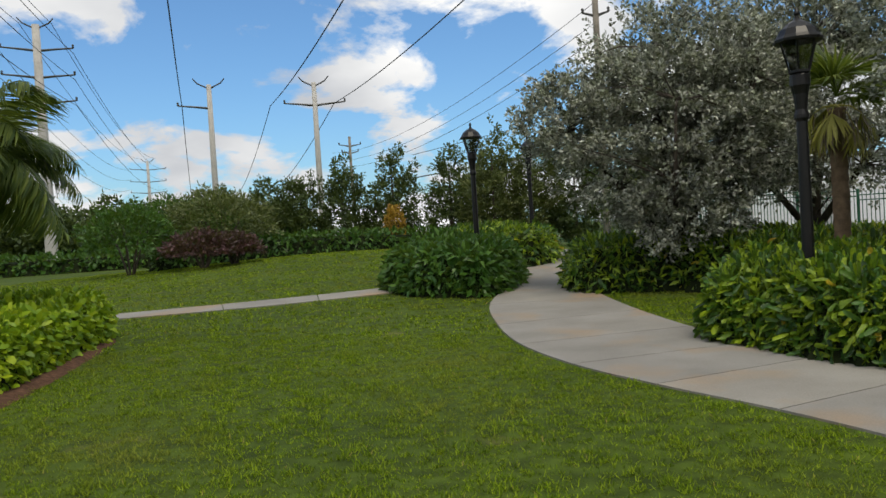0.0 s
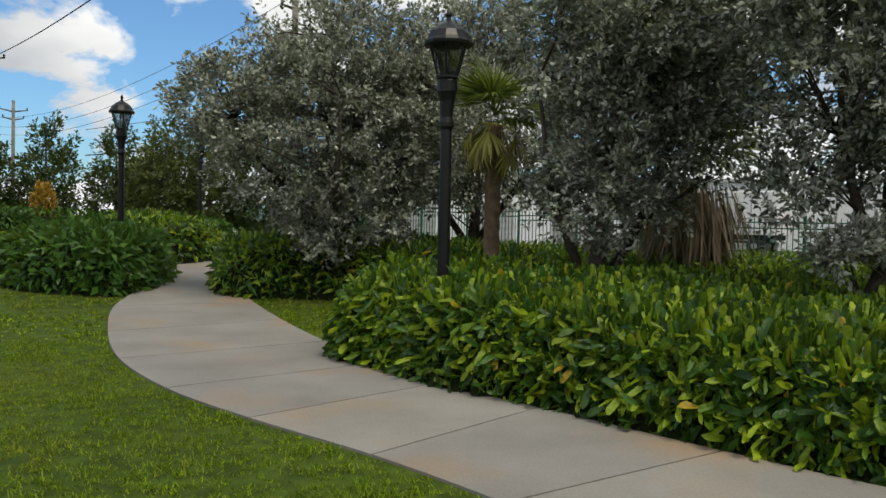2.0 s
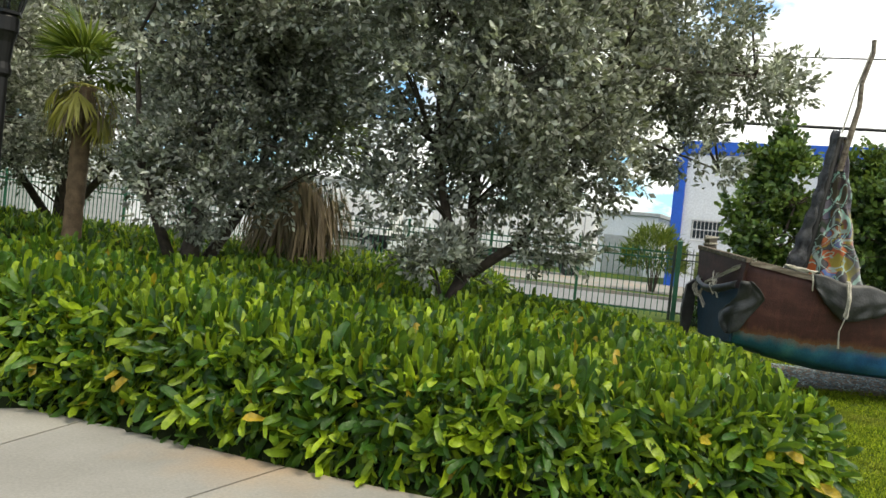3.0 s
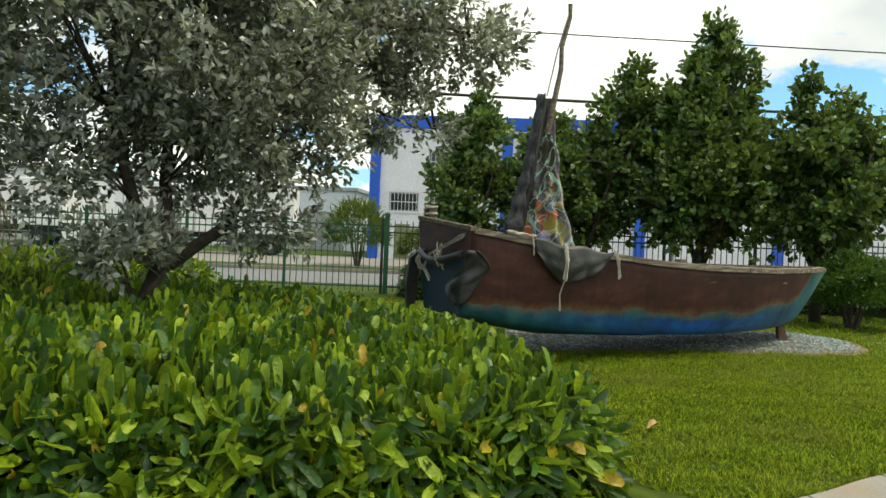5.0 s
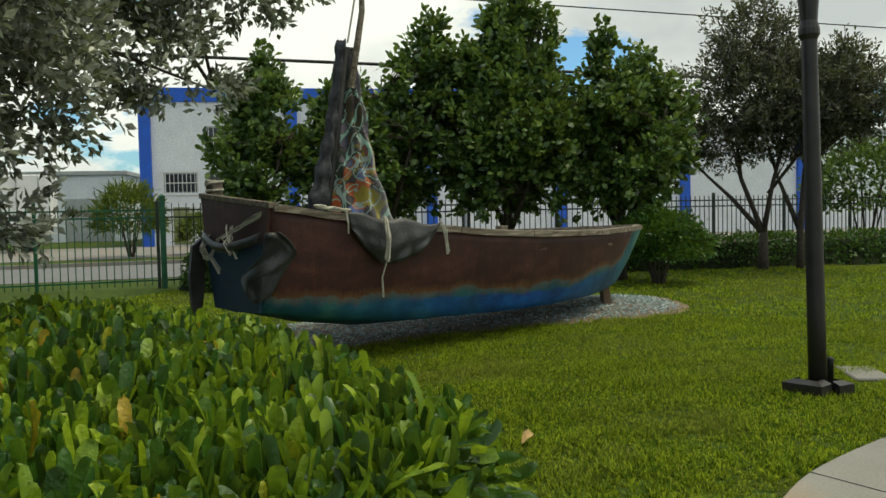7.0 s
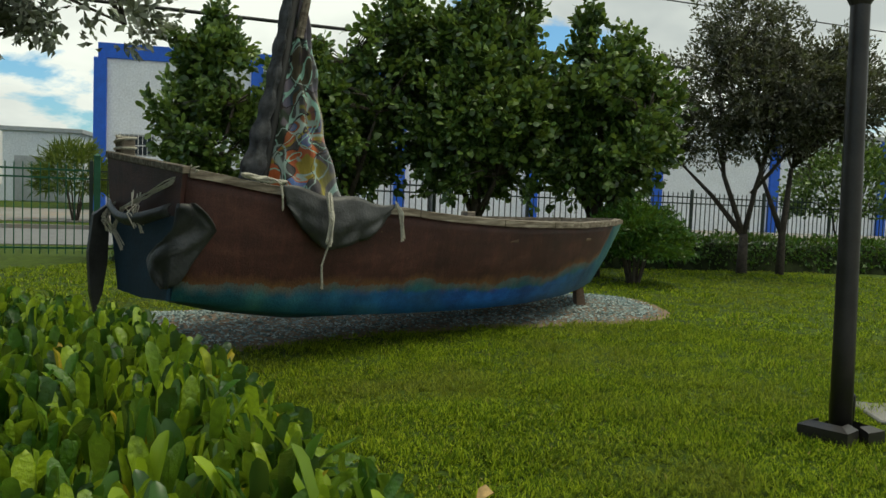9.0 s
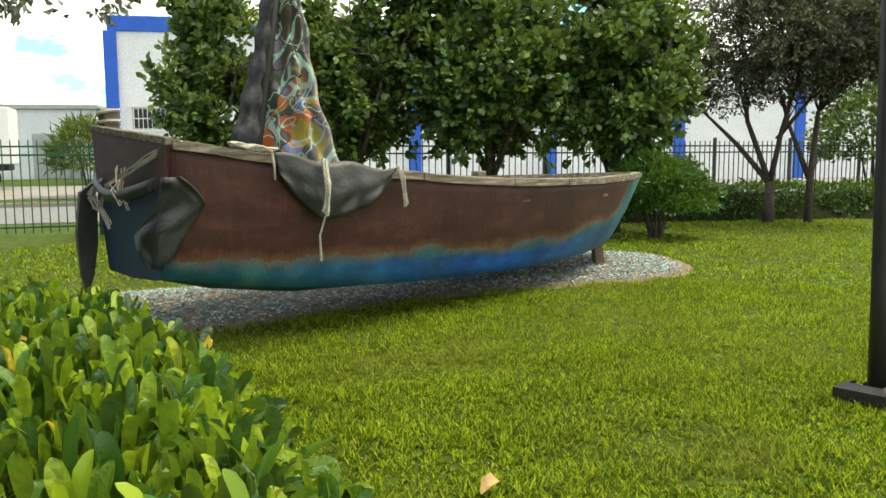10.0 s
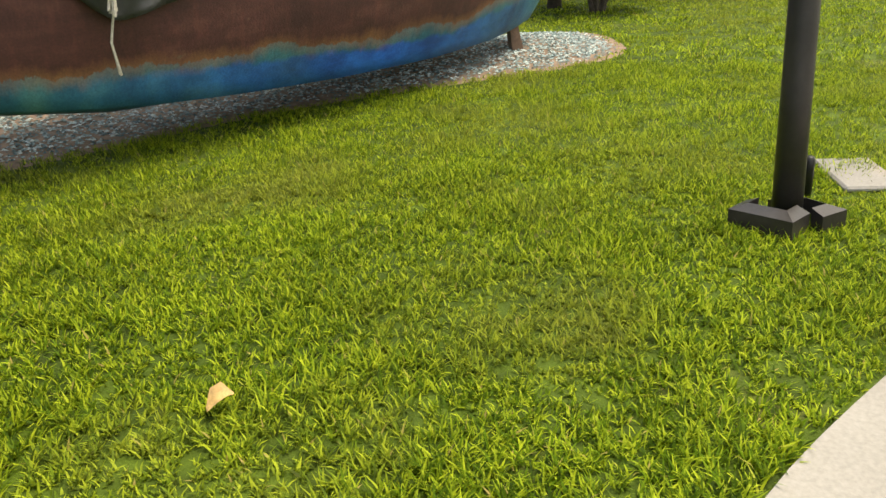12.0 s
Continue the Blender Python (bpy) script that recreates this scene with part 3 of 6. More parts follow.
hedge("hedge", [(15.3, 13.2), (16.6, 13.0), (19.0, 10.2), (20.8, 8.0), (22.4, 5.6), (24.0, 3.1), (25.6, 0.5), (27.4, -2.6), (28.4, -2.2), (26.6, 1.2), (24.9, 4.0), (23.3, 6.5), (21.7, 8.8), (19.6, 11.2), (16.2, 14.6)], 0.8,
      M_HEDGE_DARK, "low clipped hedge with yellow-green tips along the fence", (0.1, 0.055), 220, 0.3, 13, "diamond")


def shrub(name, x, y, rx, ry, h, material, label, leaf, n, seed, shape="round"):
    """A free-standing bush with an uneven rounded outline."""
    rng = np.random.default_rng(seed)
    base = thing(name, pose(x, y, gz(x, y)), label, "bush")
    d = unit(rng.normal(size=(n, 3)))
    d[:, 2] = np.abs(d[:, 2]) * 1.1 - 0.15
    d = unit(d)
    lump = 1 + 0.16 * np.sin(d[:, 0] * 6 + seed) * np.cos(d[:, 1] * 5 + d[:, 2] * 7) + 0.08 * rng.normal(size=n)
    r = lump * rng.uniform(0.62, 1.0, n) ** 0.5
    P = d * r[:, None] * np.array([rx, ry, h * 0.56]) + np.array([0, 0, h * 0.46])
    P[:, 2] = np.maximum(P[:, 2], 0.06)
    ax = unit(d + rng.normal(size=(n, 3)) * 0.6 + np.array([0, 0, 0.25]))
    V, F = leaves(P, ax, unit(rng.normal(size=(n, 3)) + np.array([0, 0, 0.8])), leaf[0] * rng.uniform(0.6, 1.3, n), leaf[1] * rng.uniform(0.7, 1.2, n), 0.2, 0.2, shape)
    V[:, 2] = np.maximum(V[:, 2], 0.02)
    link("foliage", mesh_of("foliage", V, F), material, base)
    bm = bmesh.new()
    for k in range(7):
        a = k * 0.9 + seed
        tube(bm, [(0.08 * math.cos(a), 0.08 * math.sin(a), -0.05), (rx * 0.25 * math.cos(a), ry * 0.25 * math.sin(a), h * 0.4), (rx * 0.5 * math.cos(a), ry * 0.5 * math.sin(a), h * 0.75)], [0.035, 0.025, 0.012], 5)
    part("woody_base", bm, M_BARK, base)
    return base


# ---- trees ----
def tree(name, x, y, trunk, limbs, blobs, material, label, leaf, clumps, per, clump_r, seed, shape="diamond", twig=0.02, category="tree", droop=0.0, bark=None, spike=0.0, hollow=0.55, lean_up=0.5, gaps=0.9):
    """A tapered trunk with limbs to the leaf clumps; blobs are the (x, y, z, rx, ry, rz) lobes of the crown, round the trunk's foot."""
    rng = np.random.default_rng(seed)
    base = thing(name, pose(x, y, gz(x, y)), label, category)
    vol = np.array([b[3] * b[4] * b[5] for b in blobs]) ** 0.75
    many = int(clumps * (1 + gaps))
    which = rng.choice(len(blobs), many, p=vol / vol.sum())
    B = np.asarray(blobs)[which]
    d = unit(rng.normal(size=(many, 3)))
    rad = rng.uniform(hollow ** 3, 1.0, many) ** (1 / 3)
    wob = 1 + 0.13 * np.sin(d[:, 0] * 5 + seed) * np.cos(d[:, 1] * 4.3 - d[:, 2] * 3.7) + 0.1 * rng.normal(size=many)
    C = B[:, :3] + d * (rad * wob)[:, None] * B[:, 3:6]
    waves = unit(rng.normal(size=(14, 3))) * rng.uniform(4.5, 11.0, (14, 1))
    spray = np.sin(C @ waves.T + rng.uniform(0, 6.28, 14)).sum(1) + 1.3 * rng.normal(size=many)
    keep = np.sort(np.argsort(-spray)[:clumps])
    C, d = C[keep], d[keep]
    C[:, 2] = np.maximum(C[:, 2], 0.25)
    out = unit(d + np.array([0, 0, lean_up]) + rng.normal(size=d.shape) * 0.35)
    # leaves along each twig
    n = clumps * per
    idx = np.repeat(np.arange(clumps), per)
    along = rng.uniform(0, 1, n)
    ring = unit(rng.normal(size=(n, 3)))
    o = out[idx]
    pos = C[idx] + o * ((along - 0.5) * 2 * clump_r)[:, None] + ring * (clump_r * 0.33 * rng.uniform(0.2, 1, n))[:, None]
    ax = unit(o * (0.55 + 0.5 * along)[:, None] + ring * 0.9 - np.array([0, 0, droop]))
    fn = unit(np.cross(ax, rng.normal(size=(n, 3))) + np.array([0, 0, 0.6]))
    V, F = leaves(pos, ax, fn, leaf[0] * rng.uniform(0.65, 1.25, n), leaf[1] * rng.uniform(0.75, 1.2, n), 0.15, 0.18, shape)
    link("crown", mesh_of("crown", V, F), material, base)
    bm = bmesh.new()
    tube(bm, [p[:3] for p in trunk], [p[3] for p in trunk], 9)
    for pts in limbs:
        tube(bm, [p[:3] for p in pts], [p[3] for p in pts], 7)
    if twig:
        ends = [Vector(p[:3]) for pts in limbs for p in pts[1:]] + [Vector(p[:3]) for p in trunk[1:]]
        for k in range(0, clumps, max(1, clumps // 160)):
            c = Vector(C[k])
            e = min(ends, key=lambda q: (q - c).length + (0.6 if q.z > c.z + 0.3 else 0))
            mid = (e + c) / 2 + Vector((rng.uniform(-0.15, 0.15), rng.uniform(-0.15, 0.15), 0.12))
            tube(bm, [e, mid, c], [twig, twig * 0.65, twig * 0.25], 4)
    part("trunk", bm, bark or M_BARK, base, smooth=True)
    return base


SILVER = "silver-grey buttonwood tree with small pale leaves"
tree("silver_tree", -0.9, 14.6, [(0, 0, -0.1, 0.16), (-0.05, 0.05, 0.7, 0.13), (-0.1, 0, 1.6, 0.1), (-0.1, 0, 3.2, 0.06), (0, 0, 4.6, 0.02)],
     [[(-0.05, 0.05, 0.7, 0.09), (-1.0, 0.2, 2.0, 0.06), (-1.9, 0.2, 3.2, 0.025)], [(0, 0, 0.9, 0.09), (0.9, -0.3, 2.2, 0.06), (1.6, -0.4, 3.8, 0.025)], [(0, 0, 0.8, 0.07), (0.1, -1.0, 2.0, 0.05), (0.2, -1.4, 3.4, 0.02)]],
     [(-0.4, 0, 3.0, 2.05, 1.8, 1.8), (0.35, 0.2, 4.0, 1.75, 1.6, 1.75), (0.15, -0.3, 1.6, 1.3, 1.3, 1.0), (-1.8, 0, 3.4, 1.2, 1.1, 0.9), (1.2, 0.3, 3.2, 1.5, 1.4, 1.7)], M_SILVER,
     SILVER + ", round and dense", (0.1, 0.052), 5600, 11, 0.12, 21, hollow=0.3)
tree("silver_tree", 1.9, 17.2, [(0, 0, -0.1, 0.16), (0, 0.05, 1.2, 0.12), (0.1, 0, 2.6, 0.08), (0, 0, 4.2, 0.03)],
     [[(0, 0, 0.7, 0.09), (-0.9, 0.2, 2.0, 0.06), (-1.4, 0.2, 3.4, 0.03)], [(0, 0, 0.9, 0.09), (0.9, -0.3, 2.2, 0.06), (1.6, -0.4, 3.4, 0.03)]],
     [(0.3, 0, 3.6, 2.4, 1.8, 2.2), (-0.9, 0, 3.2, 1.5, 1.4, 1.5), (0, 0, 5.2, 1.6, 1.4, 1.2)], M_SILVER, SILVER + " seen against the fence", (0.12, 0.06), 2800, 11, 0.14, 22, hollow=0.3)
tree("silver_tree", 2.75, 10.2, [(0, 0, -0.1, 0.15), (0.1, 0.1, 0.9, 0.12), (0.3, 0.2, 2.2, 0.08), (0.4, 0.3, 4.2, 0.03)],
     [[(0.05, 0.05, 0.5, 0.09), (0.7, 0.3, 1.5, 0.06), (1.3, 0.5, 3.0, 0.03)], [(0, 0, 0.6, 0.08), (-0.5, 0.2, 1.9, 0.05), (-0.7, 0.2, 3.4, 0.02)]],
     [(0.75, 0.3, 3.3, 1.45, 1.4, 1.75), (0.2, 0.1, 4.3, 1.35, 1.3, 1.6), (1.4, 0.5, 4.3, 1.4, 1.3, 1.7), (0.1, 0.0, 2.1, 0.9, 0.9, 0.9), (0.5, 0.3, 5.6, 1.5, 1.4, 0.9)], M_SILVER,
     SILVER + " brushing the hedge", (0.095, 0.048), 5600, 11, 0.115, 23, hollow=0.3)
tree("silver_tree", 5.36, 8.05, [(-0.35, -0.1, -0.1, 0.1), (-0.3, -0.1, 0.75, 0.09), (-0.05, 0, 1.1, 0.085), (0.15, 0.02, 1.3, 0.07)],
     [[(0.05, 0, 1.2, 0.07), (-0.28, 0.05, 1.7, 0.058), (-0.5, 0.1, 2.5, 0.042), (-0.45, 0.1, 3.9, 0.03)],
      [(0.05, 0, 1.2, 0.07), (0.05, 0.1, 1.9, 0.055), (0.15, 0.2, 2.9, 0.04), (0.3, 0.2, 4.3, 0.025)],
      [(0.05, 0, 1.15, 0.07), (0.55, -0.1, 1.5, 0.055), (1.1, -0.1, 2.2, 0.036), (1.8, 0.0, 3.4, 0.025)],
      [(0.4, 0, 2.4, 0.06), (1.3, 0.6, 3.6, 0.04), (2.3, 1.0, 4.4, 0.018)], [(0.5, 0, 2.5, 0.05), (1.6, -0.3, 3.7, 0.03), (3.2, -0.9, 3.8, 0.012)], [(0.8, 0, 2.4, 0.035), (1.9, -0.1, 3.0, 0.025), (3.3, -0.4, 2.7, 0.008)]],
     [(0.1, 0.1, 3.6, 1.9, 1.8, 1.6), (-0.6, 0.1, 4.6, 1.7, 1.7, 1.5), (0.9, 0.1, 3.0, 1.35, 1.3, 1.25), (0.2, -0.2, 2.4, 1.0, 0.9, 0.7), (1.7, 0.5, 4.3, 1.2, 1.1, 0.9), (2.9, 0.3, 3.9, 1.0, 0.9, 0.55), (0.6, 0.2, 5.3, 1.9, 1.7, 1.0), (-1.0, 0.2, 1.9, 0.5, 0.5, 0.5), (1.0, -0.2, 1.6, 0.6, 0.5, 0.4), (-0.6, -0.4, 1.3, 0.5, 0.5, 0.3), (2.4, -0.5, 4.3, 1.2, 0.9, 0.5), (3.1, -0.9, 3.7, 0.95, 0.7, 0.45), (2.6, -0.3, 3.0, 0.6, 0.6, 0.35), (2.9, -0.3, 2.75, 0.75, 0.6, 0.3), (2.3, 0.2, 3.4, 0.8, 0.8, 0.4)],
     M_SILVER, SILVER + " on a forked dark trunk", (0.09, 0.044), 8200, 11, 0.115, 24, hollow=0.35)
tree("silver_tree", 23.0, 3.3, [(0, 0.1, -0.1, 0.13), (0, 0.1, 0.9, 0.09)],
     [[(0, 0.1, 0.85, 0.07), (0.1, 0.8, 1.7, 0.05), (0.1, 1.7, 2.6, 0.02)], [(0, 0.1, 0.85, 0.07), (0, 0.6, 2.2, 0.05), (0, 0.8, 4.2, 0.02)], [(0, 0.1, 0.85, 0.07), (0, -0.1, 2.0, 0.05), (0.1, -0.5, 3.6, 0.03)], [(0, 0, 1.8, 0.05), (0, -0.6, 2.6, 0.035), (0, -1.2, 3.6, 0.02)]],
     [(0, 0.3, 4.1, 1.8, 1.7, 1.4), (0, -0.9, 4.1, 1.6, 1.5, 1.3), (0, 0.3, 5.6, 1.1, 1.0, 0.9), (0, -1.9, 4.0, 1.2, 1.4, 1.0), (0, 1.2, 3.0, 0.9, 0.9, 0.7)], M_OLIVE_BACKLIT,
     "olive-grey small-leaved tree, coloured backlit, standing in the hedge by the fence", (0.12, 0.05), 2100, 15, 0.2, 25, hollow=0.4)
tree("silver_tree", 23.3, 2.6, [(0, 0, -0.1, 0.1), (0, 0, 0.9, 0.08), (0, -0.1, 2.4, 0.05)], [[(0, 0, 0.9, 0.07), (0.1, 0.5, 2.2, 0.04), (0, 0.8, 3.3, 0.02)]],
     [(0, 0, 3.6, 1.3, 1.3, 1.1), (0, -0.8, 3.9, 1.1, 1.0, 0.9)], M_OLIVE_BACKLIT, "slender olive-grey small-leaved tree, coloured backlit, by the fence", (0.12, 0.05), 500, 15, 0.2, 26)

FIG = "broad dark green tree with thick round leaves"
FIGS = [(16.6, 13.1, 0, 31, [(0, 0, 2.6, 1.05, 1.05, 1.2), (0, 0, 3.8, 0.75, 0.75, 0.85), (0, 0, 4.55, 0.32, 0.32, 0.5)], 760),
        (17.7, 10.7, 0, 32, [(0, 0.3, 2.7, 1.4, 1.4, 1.4), (-0.2, 0.6, 3.6, 0.7, 0.7, 0.75), (0.35, -0.8, 4.2, 0.7, 0.7, 1.0), (0.42, -1.0, 5.3, 0.22, 0.22, 0.55)], 1300),
        (18.8, 8.3, 0, 33, [(0, 0, 3.0, 1.6, 1.6, 1.5), (0, 0, 4.4, 1.0, 1.0, 1.0), (0.05, -0.15, 5.5, 0.5, 0.5, 0.75), (0.1, -0.1, 6.2, 0.16, 0.16, 0.4), (0.3, -0.8, 5.1, 0.32, 0.32, 0.65), (-0.3, 0.7, 4.8, 0.32, 0.32, 0.6)], 1900),
        (19.75, 6.1, 0, 34, [(0, 0, 2.8, 1.3, 1.3, 1.4), (0, 0.1, 3.9, 0.75, 0.75, 0.85), (-0.1, 0.3, 4.85, 0.2, 0.2, 0.7), (0.2, -0.45, 4.85, 0.18, 0.18, 0.7), (0.4, -0.9, 3.2, 0.55, 0.55, 1.1)], 1350)]
for fx, fy, _, sd, blobs, nc in FIGS:
    tree("round_leaf_tree", fx, fy, [(0, 0, -0.1, 0.13), (0.03, 0.02, 0.9, 0.11), (0, 0, 2.2, 0.08), (0, 0, 4.0, 0.03)],
         [[(0, 0, 0.9, 0.07), (0.3, 0.5, 1.9, 0.05), (0.4, 0.8, 2.9, 0.02)], [(0, 0, 1.0, 0.07), (-0.3, -0.5, 1.9, 0.05), (-0.4, -0.9, 3.0, 0.02)]],
         blobs, M_FIG, FIG + " behind the boat", (0.155, 0.105), nc, 13, 0.22, sd, "oval", hollow=0.35)
shrub("bush", 18.95, 5.2, 0.95, 0.95, 1.4, M_HEDGE_DARK, "rounded dark green bush near the bow", (0.1, 0.04), 12000, 41, "lance")

# shrubs and trees beyond the mound
for i, (x, y, rx, h, mat, lab) in enumerate([(-19.1, 21.4, 1.5, 2.3, M_HEDGE_DARK, "spreading dark green shrub"), (-16.3, 21.6, 1.25, 1.15, M_PURPLE, "dark purple-leaved shrub"), (-15.7, 22.5, 0.9, 1.0, M_PURPLE, "dark purple-leaved shrub"),
                                             (-18.3, 25.6, 2.2, 2.7, M_FAR_OLIVE, "feathery olive-green shrub"), (-20.5, 26.5, 2.3, 2.8, M_HEDGE_DARK, "tall dark green shrub"), (-12.9, 30.6, 0.4, 1.9, M_ORANGE, "shrub with orange-yellow leaves")]):
    shrub("shrub", x, y, rx, rx, h, mat, lab + " beyond the mown mound", (0.17, 0.07), int(2600 * rx), 50 + i, "lance")
BACK = [(-19.1, 30.5, 3.5, 1.2, 0), (-17.7, 31.3, 3.8, 1.25, 0), (-16.0, 32.1, 4.3, 1.25, 0), (-13.9, 33.1, 4.6, 1.4, 0), (-11.1, 33.0, 4.6, 1.1, 0), (-8.9, 32.2, 5.1, 1.45, 1), (-7.3, 32.6, 4.9, 1.5, 1), (-5.6, 33.5, 4.4, 1.5, 0),
        (-21.5, 30.0, 3.3, 1.6, 1), (-10.0, 35.0, 4.2, 1.6, 0), (-2.6, 36.5, 4.5, 2.0, 0)]
for i, (x, y, h, r, olive) in enumerate(BACK):
    tree("far_tree", x, y, [(0, 0, -0.1, 0.1), (0, 0, 1.0, 0.08), (0, 0, h * 0.8, 0.03)], [],
         [(0, 0, h * 0.45, r, r, h * 0.42), (0.1, 0.1, h * 0.75, r * 0.62, r * 0.62, h * 0.3), (-0.2, 0, h * 0.3, r * 0.9, r * 0.9, h * 0.25)],
         M_FAR_OLIVE if olive else M_FAR, "bushy olive-brown tree behind the long hedge" if olive else "bushy dark green tree behind the long hedge", (0.17, 0.085), int(420 * r), 12, 0.22, 70 + i, "diamond", twig=0.0)
rng_far = np.random.default_rng(99)
for i in range(26):
    a = radians(30 + i * 1.55 + rng_far.uniform(-0.6, 0.6))
    D = rng_far.uniform(75, 105)
    h = rng_far.uniform(4.5, 7.0)
    x, y = -math.sin(a) * D, math.cos(a) * D
    tree("far_tree", x, y, [(0, 0, -0.1, 0.2), (0, 0, h * 0.5, 0.14), (0, 0, h * 0.8, 0.05)], [], [(0, 0, h * 0.6, 2.6, 2.6, h * 0.4), (1.2, 0.4, h * 0.5, 2.2, 2.2, h * 0.3)], M_FAR,
         "distant dark green tree on the skyline", (0.5, 0.3), 260, 9, 0.6, 120 + i, "diamond", twig=0.0)
hedge("hedge", [(-36, 28), (-30, 33), (-25, 38), (-26, 39.4), (-31.5, 34.6), (-37.2, 29.4)], 0.9, M_HEDGE_DARK, "low dark hedge beyond the lawn", (0.3, 0.14), 26, 0.5, 15)


# ---- palms ----
def frond(base, azim, rise, length, droop, rng, leaflet, count=84):
    """Points of one feather frond and the leaflets along it."""
    P = []
    for k in range(9):
        t = k / 8
        r = length * (t - 0.12 * droop * t ** 3)
        z = length * (rise * t - droop * t ** 2.2)
        P.append((base[0] + math.cos(azim) * r * (1 - 0.25 * rise), base[1] + math.sin(azim) * r * (1 - 0.25 * rise), base[2] + z))
    P = np.array(P)
    t = np.repeat(np.linspace(0.12, 1.0, count), 2)
    pos = np.stack([np.interp(t, np.linspace(0, 1, 9), P[:, i]) for i in range(3)], 1)
    nxt = np.stack([np.interp(np.minimum(t + 0.02, 1.01), np.linspace(0, 1, 9), P[:, i]) for i in range(3)], 1)
    fwd = unit(nxt - pos + np.array([math.cos(azim), math.sin(azim), -0.3]) * 1e-3)
    side = unit(np.cross(fwd, np.array([0, 0, 1.0])))
    s = np.where(np.arange(len(t)) % 2 == 0, 1.0, -1.0)[:, None]
    up = np.cross(side, fwd)
    ax = unit(fwd * 0.65 + side * s * 0.85 + up * 0.15 - np.array([0, 0, 0.35]) + rng.normal(size=fwd.shape) * 0.1)
    L = leaflet * (0.55 + 0.9 * np.sin(np.pi * np.clip(t * 0.9 + 0.05, 0, 1))) * rng.uniform(0.85, 1.1, len(t))
    V, F = leaves(pos, ax, up, L, 0.034, 0.4, 0.0, "lance")
    return P, V, F


def feather_palm(x, y, trunk_h, seed, label, fronds=18, length=2.2):
    rng = np.random.default_rng(seed)
    base = thing("palm_tree", pose(x, y, gz(x, y)), label, "palm tree", "palms in the lime hedge")
    prof = [(0.19, -0.1), (0.18, 0.3)]
    z = 0.35
    while z < trunk_h:
        prof += [(0.165, z), (0.155, z + 0.07)]
        z += 0.09
    prof += [(0.14, trunk_h), (0.15, trunk_h + 0.12), (0.11, trunk_h + 0.55), (0.05, trunk_h + 0.75)]
    bm = bmesh.new()
    lathe(bm, prof, 14)
    part("trunk", bm, M_BARK_GREY, base, smooth=True)
    for k in range(fronds):
        a = 2 * math.pi * k / fronds * 1.618 * 3 + rng.uniform(-0.3, 0.3)
        young = k / fronds
        P, V, F = frond((0, 0, trunk_h + 0.55), a, 0.6 + 0.75 * young, length * rng.uniform(0.85, 1.1), 0.6 + 0.35 * (1 - young), rng, 0.5)
        dry = k == 5
        f = link("frond", mesh_of("frond", V, F), M_PALM_DRY if dry else M_PALM, base)
        bm = bmesh.new()
        tube(bm, [tuple(p) for p in P], [0.028 * (1 - 0.8 * i / 8) for i in range(9)], 5)
        part("rib", bm, M_PALM, f)
    return base


feather_palm(-10.25, 7.0, 2.0, 201, "grey-trunked feather palm in a lime hedge")
feather_palm(-10.75, 7.85, 2.05, 202, "grey-trunked feather palm in a lime hedge")
feather_palm(-11.4, 6.7, 2.4, 203, "grey-trunked feather palm in a lime hedge")


